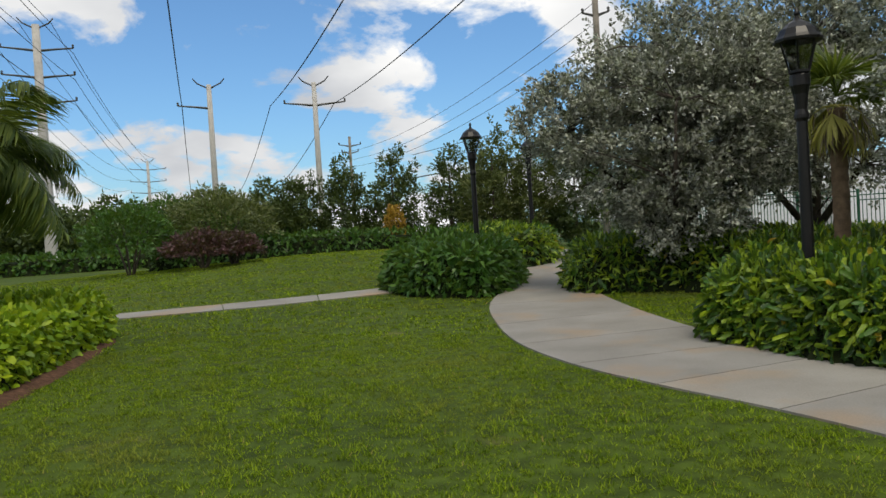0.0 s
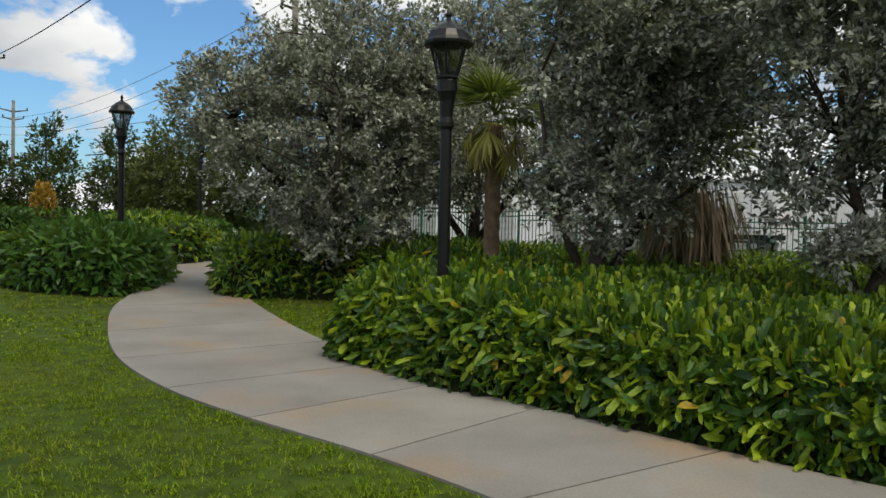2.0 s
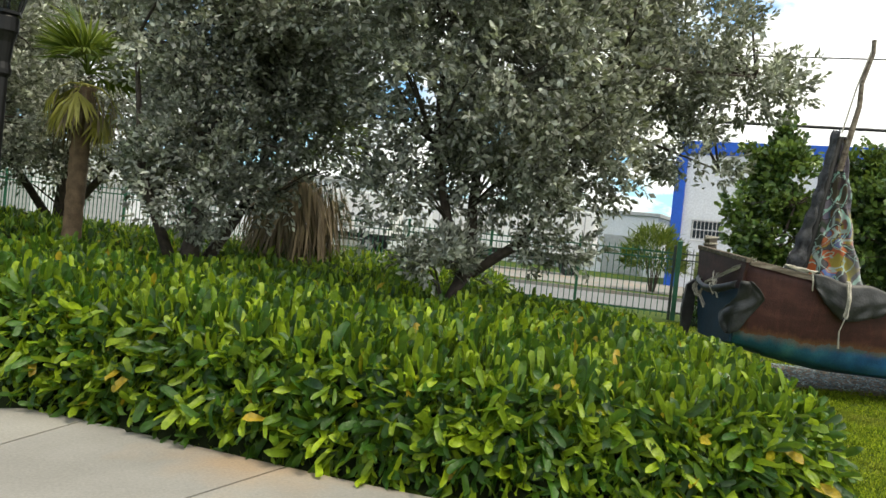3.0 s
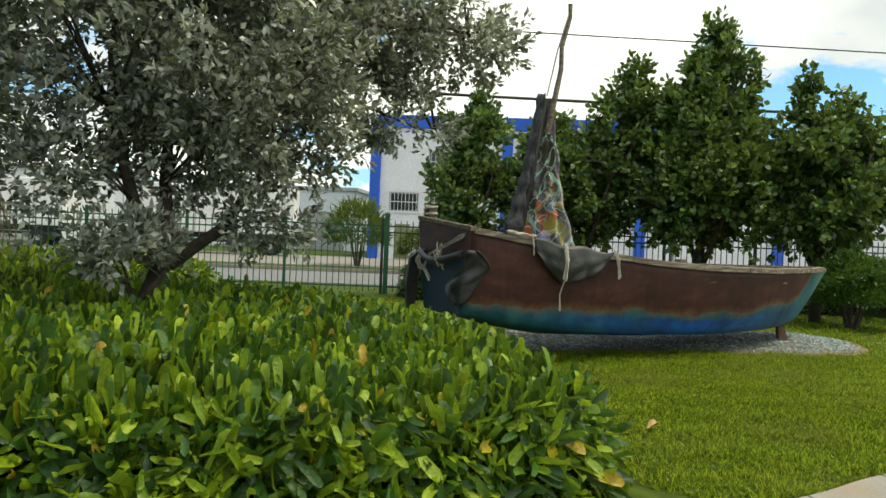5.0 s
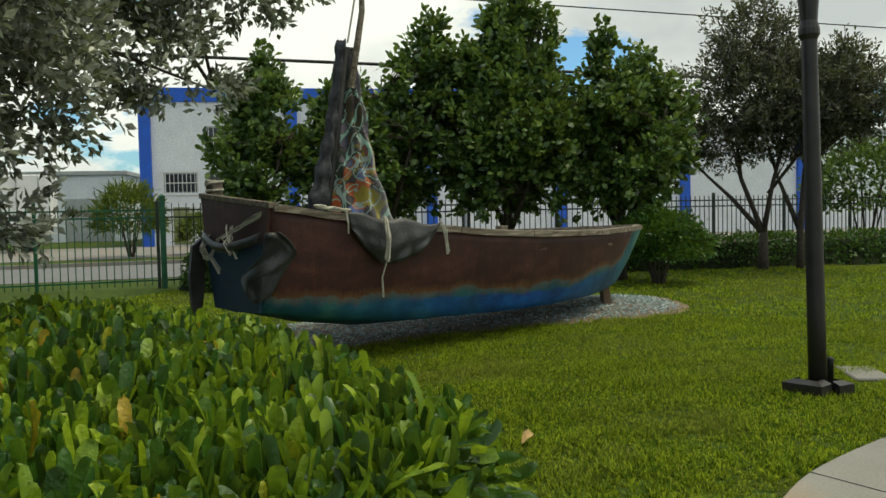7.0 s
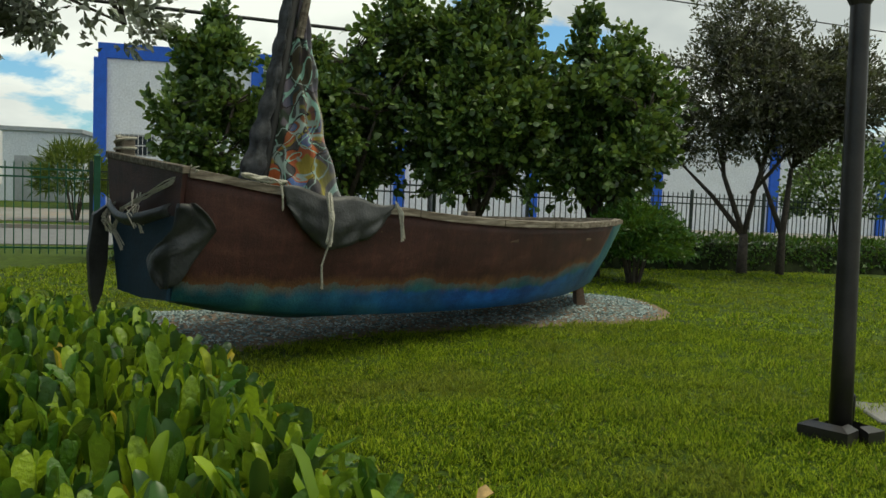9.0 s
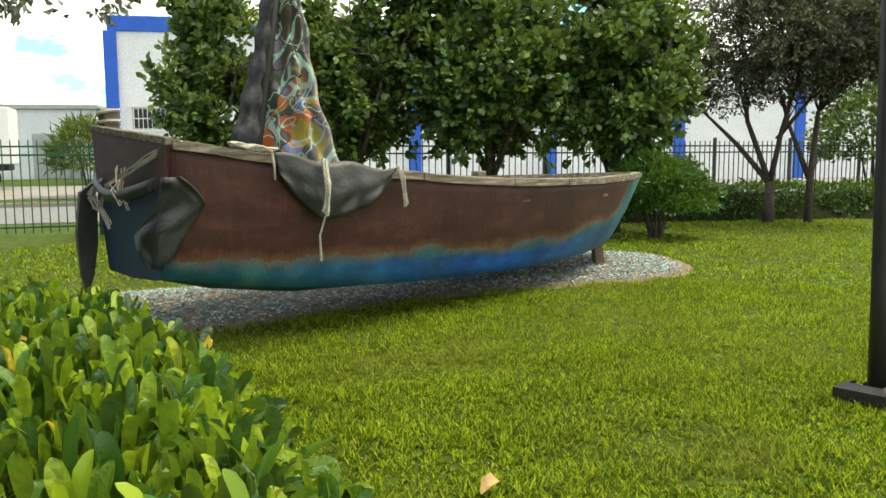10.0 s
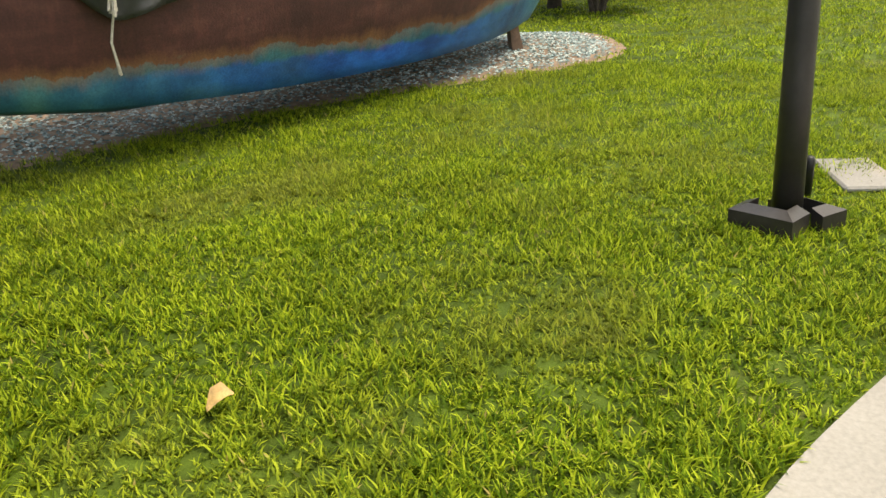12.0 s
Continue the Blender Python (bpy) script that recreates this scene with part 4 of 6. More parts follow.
def fan_palm(x, y, trunk_h, seed, label, skirt, crown_n=16, size=0.9, gold=True):
    """A fan palm with a skirt of hanging dry leaves under its crown."""
    rng = np.random.default_rng(seed)
    base = thing("fan_palm", pose(x, y, gz(x, y)), label, "palm tree")
    bm = bmesh.new()
    prof = [(0.15, -0.1)] + [(0.125 + 0.012 * (i % 2), 0.1 + i * 0.12) for i in range(int(trunk_h / 0.12))] + [(0.16, trunk_h)]
    lathe(bm, prof, 12)
    part("trunk", bm, M_BARK_PALM, base, smooth=True)

    def fan(n, z0, elev, mat, name, blade, lab=""):
        for k in range(n):
            a = 2 * math.pi * k / n + rng.uniform(-0.25, 0.25)
            el = rng.uniform(*elev)
            stem = np.array([math.cos(a) * math.cos(el), math.sin(a) * math.cos(el), math.sin(el)])
            tip = np.array([0, 0, z0 + rng.uniform(-0.2, 0.2)]) + stem * size * 0.55
            m = 22
            s = unit(np.cross(stem, [0, 0, 1.0]))
            u = np.cross(s, stem)
            w = np.linspace(-1.25, 1.25, m)
            ax = stem * np.cos(w)[:, None] + s * np.sin(w)[:, None] + rng.normal(size=(m, 3)) * 0.06 - np.array([0, 0, 0.15 if el > 0 else 0.5])
            V, F = leaves(np.repeat(tip[None], m, 0), unit(ax), u[None] + np.zeros((m, 3)), blade * rng.uniform(0.8, 1.1, m), 0.045, 0.35, 0.0, "lance")
            f = link(name, mesh_of(name, V, F), mat, base, lab)
            b = bmesh.new()
            tube(b, [(0, 0, z0), tuple((tip * 0.5 + np.array([0, 0, z0]) * 0.5) + u * 0.05), tuple(tip)], [0.02, 0.014, 0.01], 5)
            part("stalk", b, mat, f)

    fan(crown_n, trunk_h + 0.2, (0.1, 1.35), M_PALM, "fan_leaf", size * 0.95)
    if gold:
        fan(7, trunk_h + 0.05, (-0.9, -0.1), M_PALM_GOLD, "fan_leaf", size * 0.8)
    n = skirt
    a = rng.uniform(0, 2 * math.pi, n)
    r = rng.uniform(0.12, 0.55, n) * (1.4 if skirt > 300 else 0.8)
    z = trunk_h - rng.uniform(0.0, 0.45, n) * (1.6 if skirt > 300 else 1)
    pos = np.stack([np.cos(a) * r, np.sin(a) * r, z], 1)
    ax = np.stack([np.cos(a) * 0.35, np.sin(a) * 0.35, -np.ones(n)], 1) + rng.normal(size=(n, 3)) * 0.12
    V, F = leaves(pos, ax, np.stack([np.cos(a), np.sin(a), np.full(n, 0.3)], 1), (1.15 if skirt > 300 else 0.6) * rng.uniform(0.6, 1.1, n), 0.035, 0.1, 0.1, "lance")
    V[:, 2] = np.maximum(V[:, 2], 0.05)
    link("skirt", mesh_of("skirt", V, F), M_PALM_DRY, base, "hanging brown dead leaves")
    return base


fan_palm(1.8, 13.1, 3.05, 211, "fan palm with a brown trunk and golden lower leaves", 160, size=0.75)
fan_palm(5.1, 13.1, 2.3, 212, "fan palm with a shaggy skirt of dry leaves", 900, gold=False, size=1.1)
fan_palm(-2.2, 27.5, 2.2, 213, "shaggy fan palm by the end of the path", 600, gold=False, size=1.1)


# ---- street lamps ----
def lamp_post(x, y, label, turn=0.0, shoe=False, paint=None):
    paint = paint or M_BLACK
    base = thing("street_lamp", pose(x, y, gz(x, y), 0, 0, turn), label, "street lamp", "park lamps")
    bm = bmesh.new()
    lathe(bm, [(0.075, 0.0), (0.072, 0.6), (0.068, 1.6), (0.062, 2.7), (0.06, 2.98)], 20)
    part("pole", bm, paint, base, smooth=True)
    bm = bmesh.new()
    lathe(bm, [(0.062, 2.62), (0.085, 2.66), (0.085, 2.7), (0.068, 2.76), (0.085, 2.94), (0.105, 3.02), (0.115, 3.04), (0.115, 3.16), (0.09, 3.2)], 16)
    part("collar", bm, paint, base)
    cage = part("lantern_cage", lathe(bmesh.new(), [(0.1, 3.17), (0.135, 3.19), (0.135, 3.215), (0.1, 3.22)], 6), paint, base)
    for k in range(6):
        a = 2 * math.pi * k / 6
        b = bmesh.new()
        tube(b, [(0.115 * math.cos(a), 0.115 * math.sin(a), 3.2), (0.215 * math.cos(a), 0.215 * math.sin(a), 3.56)], 0.011, 5)
        part("rib", b, paint, cage)
    for k in range(6):
        a, c = 2 * math.pi * k / 6, 2 * math.pi * (k + 1) / 6
        b = bmesh.new()
        v = [b.verts.new(p) for p in ((0.11 * math.cos(a), 0.11 * math.sin(a), 3.22), (0.11 * math.cos(c), 0.11 * math.sin(c), 3.22), (0.205 * math.cos(c), 0.205 * math.sin(c), 3.55), (0.205 * math.cos(a), 0.205 * math.sin(a), 3.55))]
        b.faces.new(v)
        bmesh.ops.solidify(b, geom=b.faces[:], thickness=0.004)
        p = part("pane", b, M_PANE, cage)
        p.visible_shadow = False
    bm = bmesh.new()
    lathe(bm, [(0.2, 3.545), (0.27, 3.55), (0.275, 3.58), (0.245, 3.62), (0.2, 3.7), (0.12, 3.77), (0.05, 3.81), (0.03, 3.83), (0.022, 3.86), (0.035, 3.885), (0.03, 3.91), (0.008, 3.96)], 12)
    part("roof", bm, paint, base)
    if shoe:
        # two-piece clamped base cover, sprung apart
        U = ((-0.17, 0.0), (-0.17, 0.17), (0.17, 0.17), (0.17, 0.0), (0.1, 0.0), (0.1, 0.1), (-0.1, 0.1), (-0.1, 0.0))
        for s, (dx, dy, rz) in enumerate(((0.02, 0.05, 10), (-0.03, -0.02, -4))):
            b = bmesh.new()
            f = b.faces.new([b.verts.new((x, y if s == 0 else -y, 0.0)) for x, y in U])
            r = bmesh.ops.extrude_face_region(b, geom=[f])
            for v in [e for e in r["geom"] if isinstance(e, bmesh.types.BMVert)]:
                v.co.z += 0.085 + 0.03 * (0.17 - max(abs(v.co.x), abs(v.co.y))) / 0.085
            bmesh.ops.recalc_face_normals(b, faces=b.faces)
            p = part("base_cover", b, paint, base, "split black base cover, pushed askew")
            p.matrix_basis = pose(dx, dy, 0.012 if s == 0 else 0.0, 0, 0, rz)
    else:
        b = bmesh.new()
        box(b, -0.2, -0.2, 0, 0.2, 0.2, 0.1, 0.01)
        part("base_cover", b, paint, base)
    base.scale = (0.95, 0.95, 0.94)
    return base


def pane_material():
    k = Mat("lamp_glass", 0.05)
    k.b.inputs["Transmission Weight"].default_value = 1.0
    k.b.inputs["IOR"].default_value = 1.1
    k.color((0.95, 0.97, 1.0))
    return k.m


M_PANE = pane_material()
LAMP = "black cast-metal lamp post with a six-sided lantern"
lamp_post(-5.5, 17.0, LAMP + " in a rounded hedge")
lamp_post(-5.7, 24.5, LAMP + " beside the footpath", 15)
lamp_post(0.74, 8.35, LAMP + " in the strap-leaf hedge", 20)
tilted = lamp_post(9.58, 2.48, "black lamp post on the lawn, its base cover split open", 0, shoe=True, paint=M_BRONZE_BLACK)
tilted.matrix_basis = pose(9.58, 2.48, 0, -1.3, 0, 0) @ pose(0, 0, 0, 0, 0, 52) @ Matrix.Diagonal((0.95, 0.95, 1.07, 1))
b = bmesh.new()
box(b, -0.28, -0.16, 0.0, 0.28, 0.16, 0.035, 0.012)
tagged(part("service_slab", b, M_CONCRETE), "small pale concrete service slab sunk in the lawn", "slab").matrix_basis = pose(10.45, 2.1, 0.0, 0, 0, 15)
b = bmesh.new()
lathe(b, [(0.03, 0.0), (0.03, 0.2), (0.022, 0.22)], 8)
tagged(part("conduit_stub", b, M_BLACK, smooth=True), "short black conduit stub standing by the lamp", "pipe").matrix_basis = pose(10.05, 2.38, 0.0)


# ---- boat ----
BOAT_L = 7.14
BOAT = pose(8.91, 7.64, 0.0, 0, 0, -22.2)


def hull_paint():
    """Worn red-brown over turquoise and blue, with rust at the line between."""
    k = Mat("worn_hull_paint", 0.62, spec=0.4)
    s, z = k.axis("X"), k.axis("Z")
    # the paint line sweeps up towards the bow
    up = k.math("MULTIPLY", k.math("MAXIMUM", k.math("SUBTRACT", s, 4.4), 0.0), 0.12)
    up = k.math("ADD", up, k.math("MULTIPLY", k.math("MAXIMUM", k.math("SUBTRACT", s, 6.0), 0.0), 0.75))
    up = k.math("SUBTRACT", up, k.math("MULTIPLY", k.math("MINIMUM", s, 3.4), 0.05))
    rel = k.math("SUBTRACT", z, k.math("ADD", up, 0.77))
    ragged = k.math("ADD", k.math("MULTIPLY", k.math("SUBTRACT", k.noise(1.5, 3, 0.5, (1, 1, 0.4)), 0.5), 0.3), k.math("MULTIPLY", k.math("SUBTRACT", k.noise(9, 8, 0.75, (1, 1, 0.3)), 0.5), 0.2))
    edge = k.math("ADD", rel, ragged)
    brown = k.ramp(k.noise(2.2, 7, 0.6, (1, 1, 2.5)), (0.3, (0.044, 0.0155, 0.0135)), (0.55, (0.074, 0.026, 0.0215)), (0.75, (0.115, 0.047, 0.037)))
    streak = k.ramp(k.noise(16, 4, 0.5, (1, 1, 0.08)), (0.5, (0.8, 0.8, 0.8)), (0.75, (1.25, 1.2, 1.15)))
    brown = k.mix(0.7, brown, streak, "MULTIPLY")
    chip = k.ramp(k.noise(9, 6, 0.7), (0.66, (0, 0, 0)), (0.7, (0.6, 0.6, 0.6)))
    brown = k.mix(chip, brown, (0.115, 0.06, 0.045))
    teal = k.ramp(k.noise(2.6, 6, 0.6), (0.3, (0.01, 0.062, 0.1)), (0.5, (0.02, 0.115, 0.16)), (0.7, (0.055, 0.185, 0.19)))
    blue = k.ramp(k.noise(3.5, 6, 0.6, (1, 1, 2)), (0.35, (0.006, 0.045, 0.24)), (0.65, (0.015, 0.14, 0.56)))
    mid = k.math("SUBTRACT", 1.0, k.math("MINIMUM", k.math("MULTIPLY", k.math("ABSOLUTE", k.math("SUBTRACT", s, 3.5)), 0.36), 1.0))
    low = k.math("MULTIPLY", mid, k.ramp(k.math("ADD", rel, k.math("MULTIPLY", k.noise(4, 5), 0.2)), (0.0, (1, 1, 1)), (0.04, (0.0, 0.0, 0.0))))
    sea = k.mix(low, teal, blue)
    # pale turquoise stem
    bow = k.ramp(k.math("MULTIPLY", s, 0.14), (0.915, (0, 0, 0)), (0.955, (1, 1, 1)))
    sea = k.mix(bow, sea, (0.13, 0.3, 0.27))
    rust = k.ramp(k.math("ABSOLUTE", edge), (0.015, (0.75, 0.75, 0.75)), (0.09, (0, 0, 0)))
    rust = k.mix(k.noise(2.1, 5), (0, 0, 0), rust)
    c = k.mix(k.ramp(k.math("ADD", edge, 0.5), (0.5, (0, 0, 0)), (0.512, (1, 1, 1))), sea, brown)
    c = k.mix(rust, c, (0.27, 0.13, 0.045))
    green = k.ramp(k.noise(1.1, 6, 0.65, (1, 1, 1.5)), (0.62, (0, 0, 0)), (0.7, (0.6, 0.6, 0.6)))
    nearline = k.ramp(rel, (0.0, (1, 1, 1)), (0.2, (0, 0, 0)))
    c = k.mix(k.mix(1.0, green, nearline, "MULTIPLY"), c, (0.06, 0.16, 0.13))
    fine = k.ramp(k.noise(70, 3), (0.3, (0.8, 0.8, 0.8)), (0.7, (1.12, 1.12, 1.12)))
    stain = k.ramp(k.noise(1.4, 8, 0.7, (1, 1, 0.35)), (0.35, (0.62, 0.6, 0.6)), (0.6, (1.1, 1.1, 1.1)))
    c = k.mix(0.85, c, stain, "MULTIPLY")
    k.color(k.mix(1.0, c, fine, "MULTIPLY"))
    h = k.mix(0.5, k.noise(5, 6, 0.6, (1, 1, 0.25)), k.noise(60, 3))
    return k.bump(h, 0.4, 0.02).m


def weathered_wood():
    k = Mat("weathered_gunwale", 0.85, spec=0.2)
    a = k.ramp(k.noise(5, 6, 0.6, (0.6, 6, 6)), (0.3, (0.07, 0.055, 0.04)), (0.5, (0.17, 0.14, 0.11)), (0.72, (0.36, 0.32, 0.26)))
    k.color(a)
    return k.bump(k.noise(14, 5, 0.6, (0.4, 6, 6)), 0.5, 0.01).m


def sail_cloth():
    """Painted cloth: dark ground with loops of pale green, orange, blue and pink."""
    k = Mat("painted_sail", 0.8, spec=0.2)
    def loops(scale, width, seed):
        mp = k.nt.nodes.new("ShaderNodeMapping")
        mp.inputs["Location"].default_value = (seed, seed * 0.7, seed * 1.3)
        k.nt.links.new(k.where, mp.inputs[0])
        n = k.nt.nodes.new("ShaderNodeTexNoise")
        n.inputs["Scale"].default_value, n.inputs["Detail"].default_value, n.inputs["Distortion"].default_value = scale, 1.0, 1.2
        k.nt.links.new(mp.outputs[0], n.inputs["Vector"])
        f = n.outputs["Fac"]
        line = k.ramp(k.math("ABSOLUTE", k.math("SUBTRACT", f, 0.5)), (width * 0.5, (1, 1, 1)), (width, (0, 0, 0)))
        return f, line
    f1, l1 = loops(2.5, 0.02, 3.0)
    f2, l2 = loops(3.3, 0.02, 11.0)
    f3, l3 = loops(2.3, 0.02, 23.0)
    z = k.axis("Z")
    ground = k.ramp(f1, (0.3, (0.035, 0.05, 0.035)), (0.48, (0.06, 0.07, 0.05)), (0.6, (0.1, 0.09, 0.1)))
    warm = k.ramp(f2, (0.5, (0, 0, 0)), (0.54, (1, 1, 1)))
    low = k.ramp(z, (0.62, (1, 1, 1)), (0.95, (0, 0, 0)))
    zz = k.ramp(k.math("MULTIPLY", z, 0.3), (0.5, (0.75, 0.75, 0.75)), (0.72, (0.05, 0.05, 0.05)))
    orange = k.mix(k.math("GREATER_THAN", f3, 0.55), (0.62, 0.14, 0.04), (0.12, 0.25, 0.6))
    c = k.mix(k.mix(1.0, warm, zz, "MULTIPLY"), ground, orange)
    pinkish = k.ramp(f3, (0.57, (0, 0, 0)), (0.61, (0.4, 0.4, 0.4)))
    c = k.mix(pinkish, c, (0.3, 0.22, 0.3))
    yellow = k.ramp(f1, (0.6, (0, 0, 0)), (0.63, (0.9, 0.9, 0.9)))
    c = k.mix(yellow, c, (0.3, 0.26, 0.05))
    c = k.mix(l1, c, (0.3, 0.5, 0.42))
    c = k.mix(l3, c, (0.32, 0.4, 0.37))
    c = k.mix(l2, c, (0.05, 0.04, 0.04))
    # paler lilac-grey towards the leech
    b = k.ramp(k.math("SUBTRACT", k.math("ADD", k.axis("X"), k.math("MULTIPLY", z, 0.04)), 1.3), (0.34, (0.0, 0.0, 0.0)), (0.56, (0.75, 0.75, 0.75)))
    k.color(k.mix(b, c, (0.4, 0.39, 0.43)))
    k.bump(k.noise(7, 5, 0.6, (1, 1, 0.4)), 0.8, 0.04)
    return k.m


M_HULL, M_GUNWALE, M_SAIL = hull_paint(), weathered_wood(), sail_cloth()
M_TARP = plain_mat("black_rubber_mat", (0.035, 0.036, 0.038), 0.5, 0, 0.6, 4, 0.5)
M_INSIDE = plain_mat("bare_hull_inside", (0.12, 0.075, 0.05), 0.85, 0, 0.4, 4, 0.4)
M_NAVY = plain_mat("faded_navy_paint", (0.008, 0.035, 0.07), 0.65, 0, 0.35, 3, 0.3)


def interp(s, table):
    xs = [a for a, _ in table]
    return float(np.interp(s, xs, [b for _, b in table]))


def smooth_table(s, table):
    return sum(interp(s + d, table) for d in (-0.3, -0.15, 0, 0.15, 0.3)) / 5


GUN_Z = [(0, 1.6), (0.6, 1.495), (1.3, 1.4), (1.95, 1.335), (2.6, 1.275), (3.1, 1.245), (3.9, 1.215), (5.0, 1.2), (6.0, 1.205), (7.14, 1.22)]
GUN_Y = [(0, 0.65), (0.8, 0.76), (1.8, 0.86), (3.0, 0.92), (4.2, 0.88), (5.2, 0.72), (6.0, 0.5), (6.7, 0.22), (7.14, 0.02)]
CHINE_Y = [(0, 0.42), (0.8, 0.52), (1.8, 0.62), (3.0, 0.66), (4.2, 0.6), (5.2, 0.44), (6.0, 0.22), (6.5, 0.04), (7.14, 0.02)]
CHINE_Z = [(0, 0.62), (0.45, 0.52), (1.0, 0.445), (1.5, 0.395), (2.05, 0.36), (2.65, 0.335), (3.35, 0.315), (4.0, 0.305), (4.6, 0.31), (5.4, 0.325), (6.3, 0.4), (6.6, 0.55), (7.14, 1.18)]
KEEL_Z = [(0, 0.58), (0.6, 0.42), (1.4, 0.29), (3.0, 0.23), (4.6, 0.22), (5.6, 0.27), (6.3, 0.39), (6.6, 0.54), (7.14, 1.17)]


def boat_station(s):
    return smooth_table(s, GUN_Y) if 0.3 < s < 6.8 else interp(s, GUN_Y), smooth_table(s, GUN_Z), interp(s, CHINE_Y), smooth_table(s, CHINE_Z) if s < 6.2 else interp(s, CHINE_Z), interp(s, KEEL_Z)


def build_boat():
    boat = thing("boat", BOAT, "weathered wooden boat in worn red-brown and blue paint on gravel", "boat")
    S = [BOAT_L * i / 48 for i in range(49)]
    # planked shell
    bm = bmesh.new()
    rows = []
    for s in S:
        gy, g_z, cy, c_z, kz = boat_station(s)
        row = []
        for side in (-1, 1):
            pts = []
            for k in range(9):
                t = k / 8
                y = cy + (gy - cy) * (t ** 0.8) + 0.03 * math.sin(math.pi * t) * min(1, gy * 2)
                z = c_z + (g_z - c_z) * t
                wob = 0.008 * noise.noise((s * 1.7, z * 2.3, side * 3.0))
                pts.append((s, side * (y + wob), z))
            row.append(pts)
        keel = (s, 0.0, kz)
        line = row[0][::-1] + [keel] + row[1]
        rows.append([bm.verts.new(p) for p in line])
    for a, b in zip(rows, rows[1:]):
        for i in range(len(a) - 1):
            bm.faces.new((a[i], a[i + 1], b[i + 1], b[i]))
    bmesh.ops.recalc_face_normals(bm, faces=bm.faces)
    bmesh.ops.solidify(bm, geom=bm.faces[:], thickness=0.035)
    part("hull", bm, M_HULL, boat, smooth=True)
    # transom
    bm = bmesh.new()
    gy, g_z, cy, c_z, kz = boat_station(0)
    zs, ys = 1.26, cy + (gy - cy) * ((1.26 - c_z) / (g_z - c_z)) ** 0.8
    for ring, mat, lab, back in (([(-ys, zs), (ys, zs), (cy, c_z), (0, kz), (-cy, c_z)], M_NAVY, "faded navy transom board", 0.04),
                                 ([(-gy, g_z + 0.01), (gy, g_z + 0.13), (ys, zs), (-ys, zs)], M_HULL, "worn red-brown transom board", 0.037)):
        bm = bmesh.new()
        f = bm.faces.new([bm.verts.new((0.0, y, z)) for y, z in ring])
        r = bmesh.ops.extrude_face_region(bm, geom=[f])
        for v in [e for e in r["geom"] if isinstance(e, bmesh.types.BMVert)]:
            v.co.x -= back
        bmesh.ops.recalc_face_normals(bm, faces=bm.faces)
        part("transom", bm, mat, boat, lab)
    bm = bmesh.new()
    box(bm, -0.05, -gy - 0.02, g_z - 0.0, 0.02, gy + 0.02, g_z + 0.055, 0.006)
    for v in bm.verts:
        v.co.z += 0.12 * (v.co.y + gy) / (2 * gy)
    part("transom_rail", bm, M_GUNWALE, boat, "splintered grey timber rail")
    # gunwale caps in short weathered lengths
    for side in (-1, 1):
        cuts = [0, 1.25, 2.2, 3.4, 4.35, 5.0, 6.2, BOAT_L - 0.02]
        for a, b_ in zip(cuts, cuts[1:]):
            bm = bmesh.new()
            prev = None
            for k in range(9):
                s = a + 0.006 + (b_ - a - 0.012) * k / 8
                gy, g_z, *_ = boat_station(s)
                lift = 0.012 * noise.noise((s * 3, side, 1.0)) + (0.12 * max(0.0, 1 - s / 1.25) if side > 0 else 0.0)
                y0, y1 = side * max(gy - 0.055, 0.0), side * (gy + 0.03)
                q = [bm.verts.new(p) for p in ((s, y0, g_z - 0.012 + lift), (s, y1, g_z - 0.03 + lift), (s, y1, g_z + 0.035 + lift), (s, y0, g_z + 0.045 + lift))]
                if prev:
                    for i in range(4):
                        bm.faces.new((prev[i], prev[(i + 1) % 4], q[(i + 1) % 4], q[i]))
                else:
                    bm.faces.new(q[::-1])
                prev = q
            bm.faces.new(prev)
            bmesh.ops.recalc_face_normals(bm, faces=bm.faces)
            part("gunwale", bm, M_GUNWALE, boat, "splintered grey timber rail")
    # thwarts, floor and ribs inside
    for s in (1.9, 3.6, 5.3):
        gy, g_z, *_ = boat_station(s)
        bm = bmesh.new()
        box(bm, s - 0.12, -gy + 0.03, g_z - 0.2, s + 0.12, gy - 0.03, g_z - 0.16, 0.006)
        part("thwart", bm, M_INSIDE, boat)
    for k in range(11):
        s = 0.6 + k * 0.52
        gy, g_z, cy, c_z, kz = boat_station(s)
        bm = bmesh.new()
        for side in (-1, 1):
            tube(bm, [(s, side * (cy - 0.05), c_z + 0.03), (s, side * ((cy + gy) / 2 - 0.02), (c_z + g_z) / 2), (s, side * (gy - 0.06), g_z - 0.02)], 0.02, 4)
        part("rib", bm, M_INSIDE, boat)
    # a short cleat of timber on the far rail
    gy, g_z, *_ = boat_station(4.7)
    bm = bmesh.new()
    box(bm, 4.62, gy - 0.1, g_z + 0.02, 4.78, gy + 0.02, g_z + 0.1, 0.01)
    part("cleat", bm, M_GUNWALE, boat)
    # stern post wound with rope
    bm = bmesh.new()
    box(bm, 0.02, 0.5, 1.3, 0.14, 0.64, 1.88, 0.012)
    post = part("stern_post", bm, M_GUNWALE, boat)
    bm = bmesh.new()
    pts = [(0.08 + 0.085 * math.cos(t), 0.57 + 0.085 * math.sin(t), 1.74 + 0.011 * t + 0.012 * math.sin(t * 0.7)) for t in [i * 0.4 for i in range(38)]]
    tube(bm, pts, 0.013, 5)
    part("rope_winding", bm, M_ROPE, post, "coils of pale rope")
    # rudder: a long dark board on the far quarter
    bm = bmesh.new()
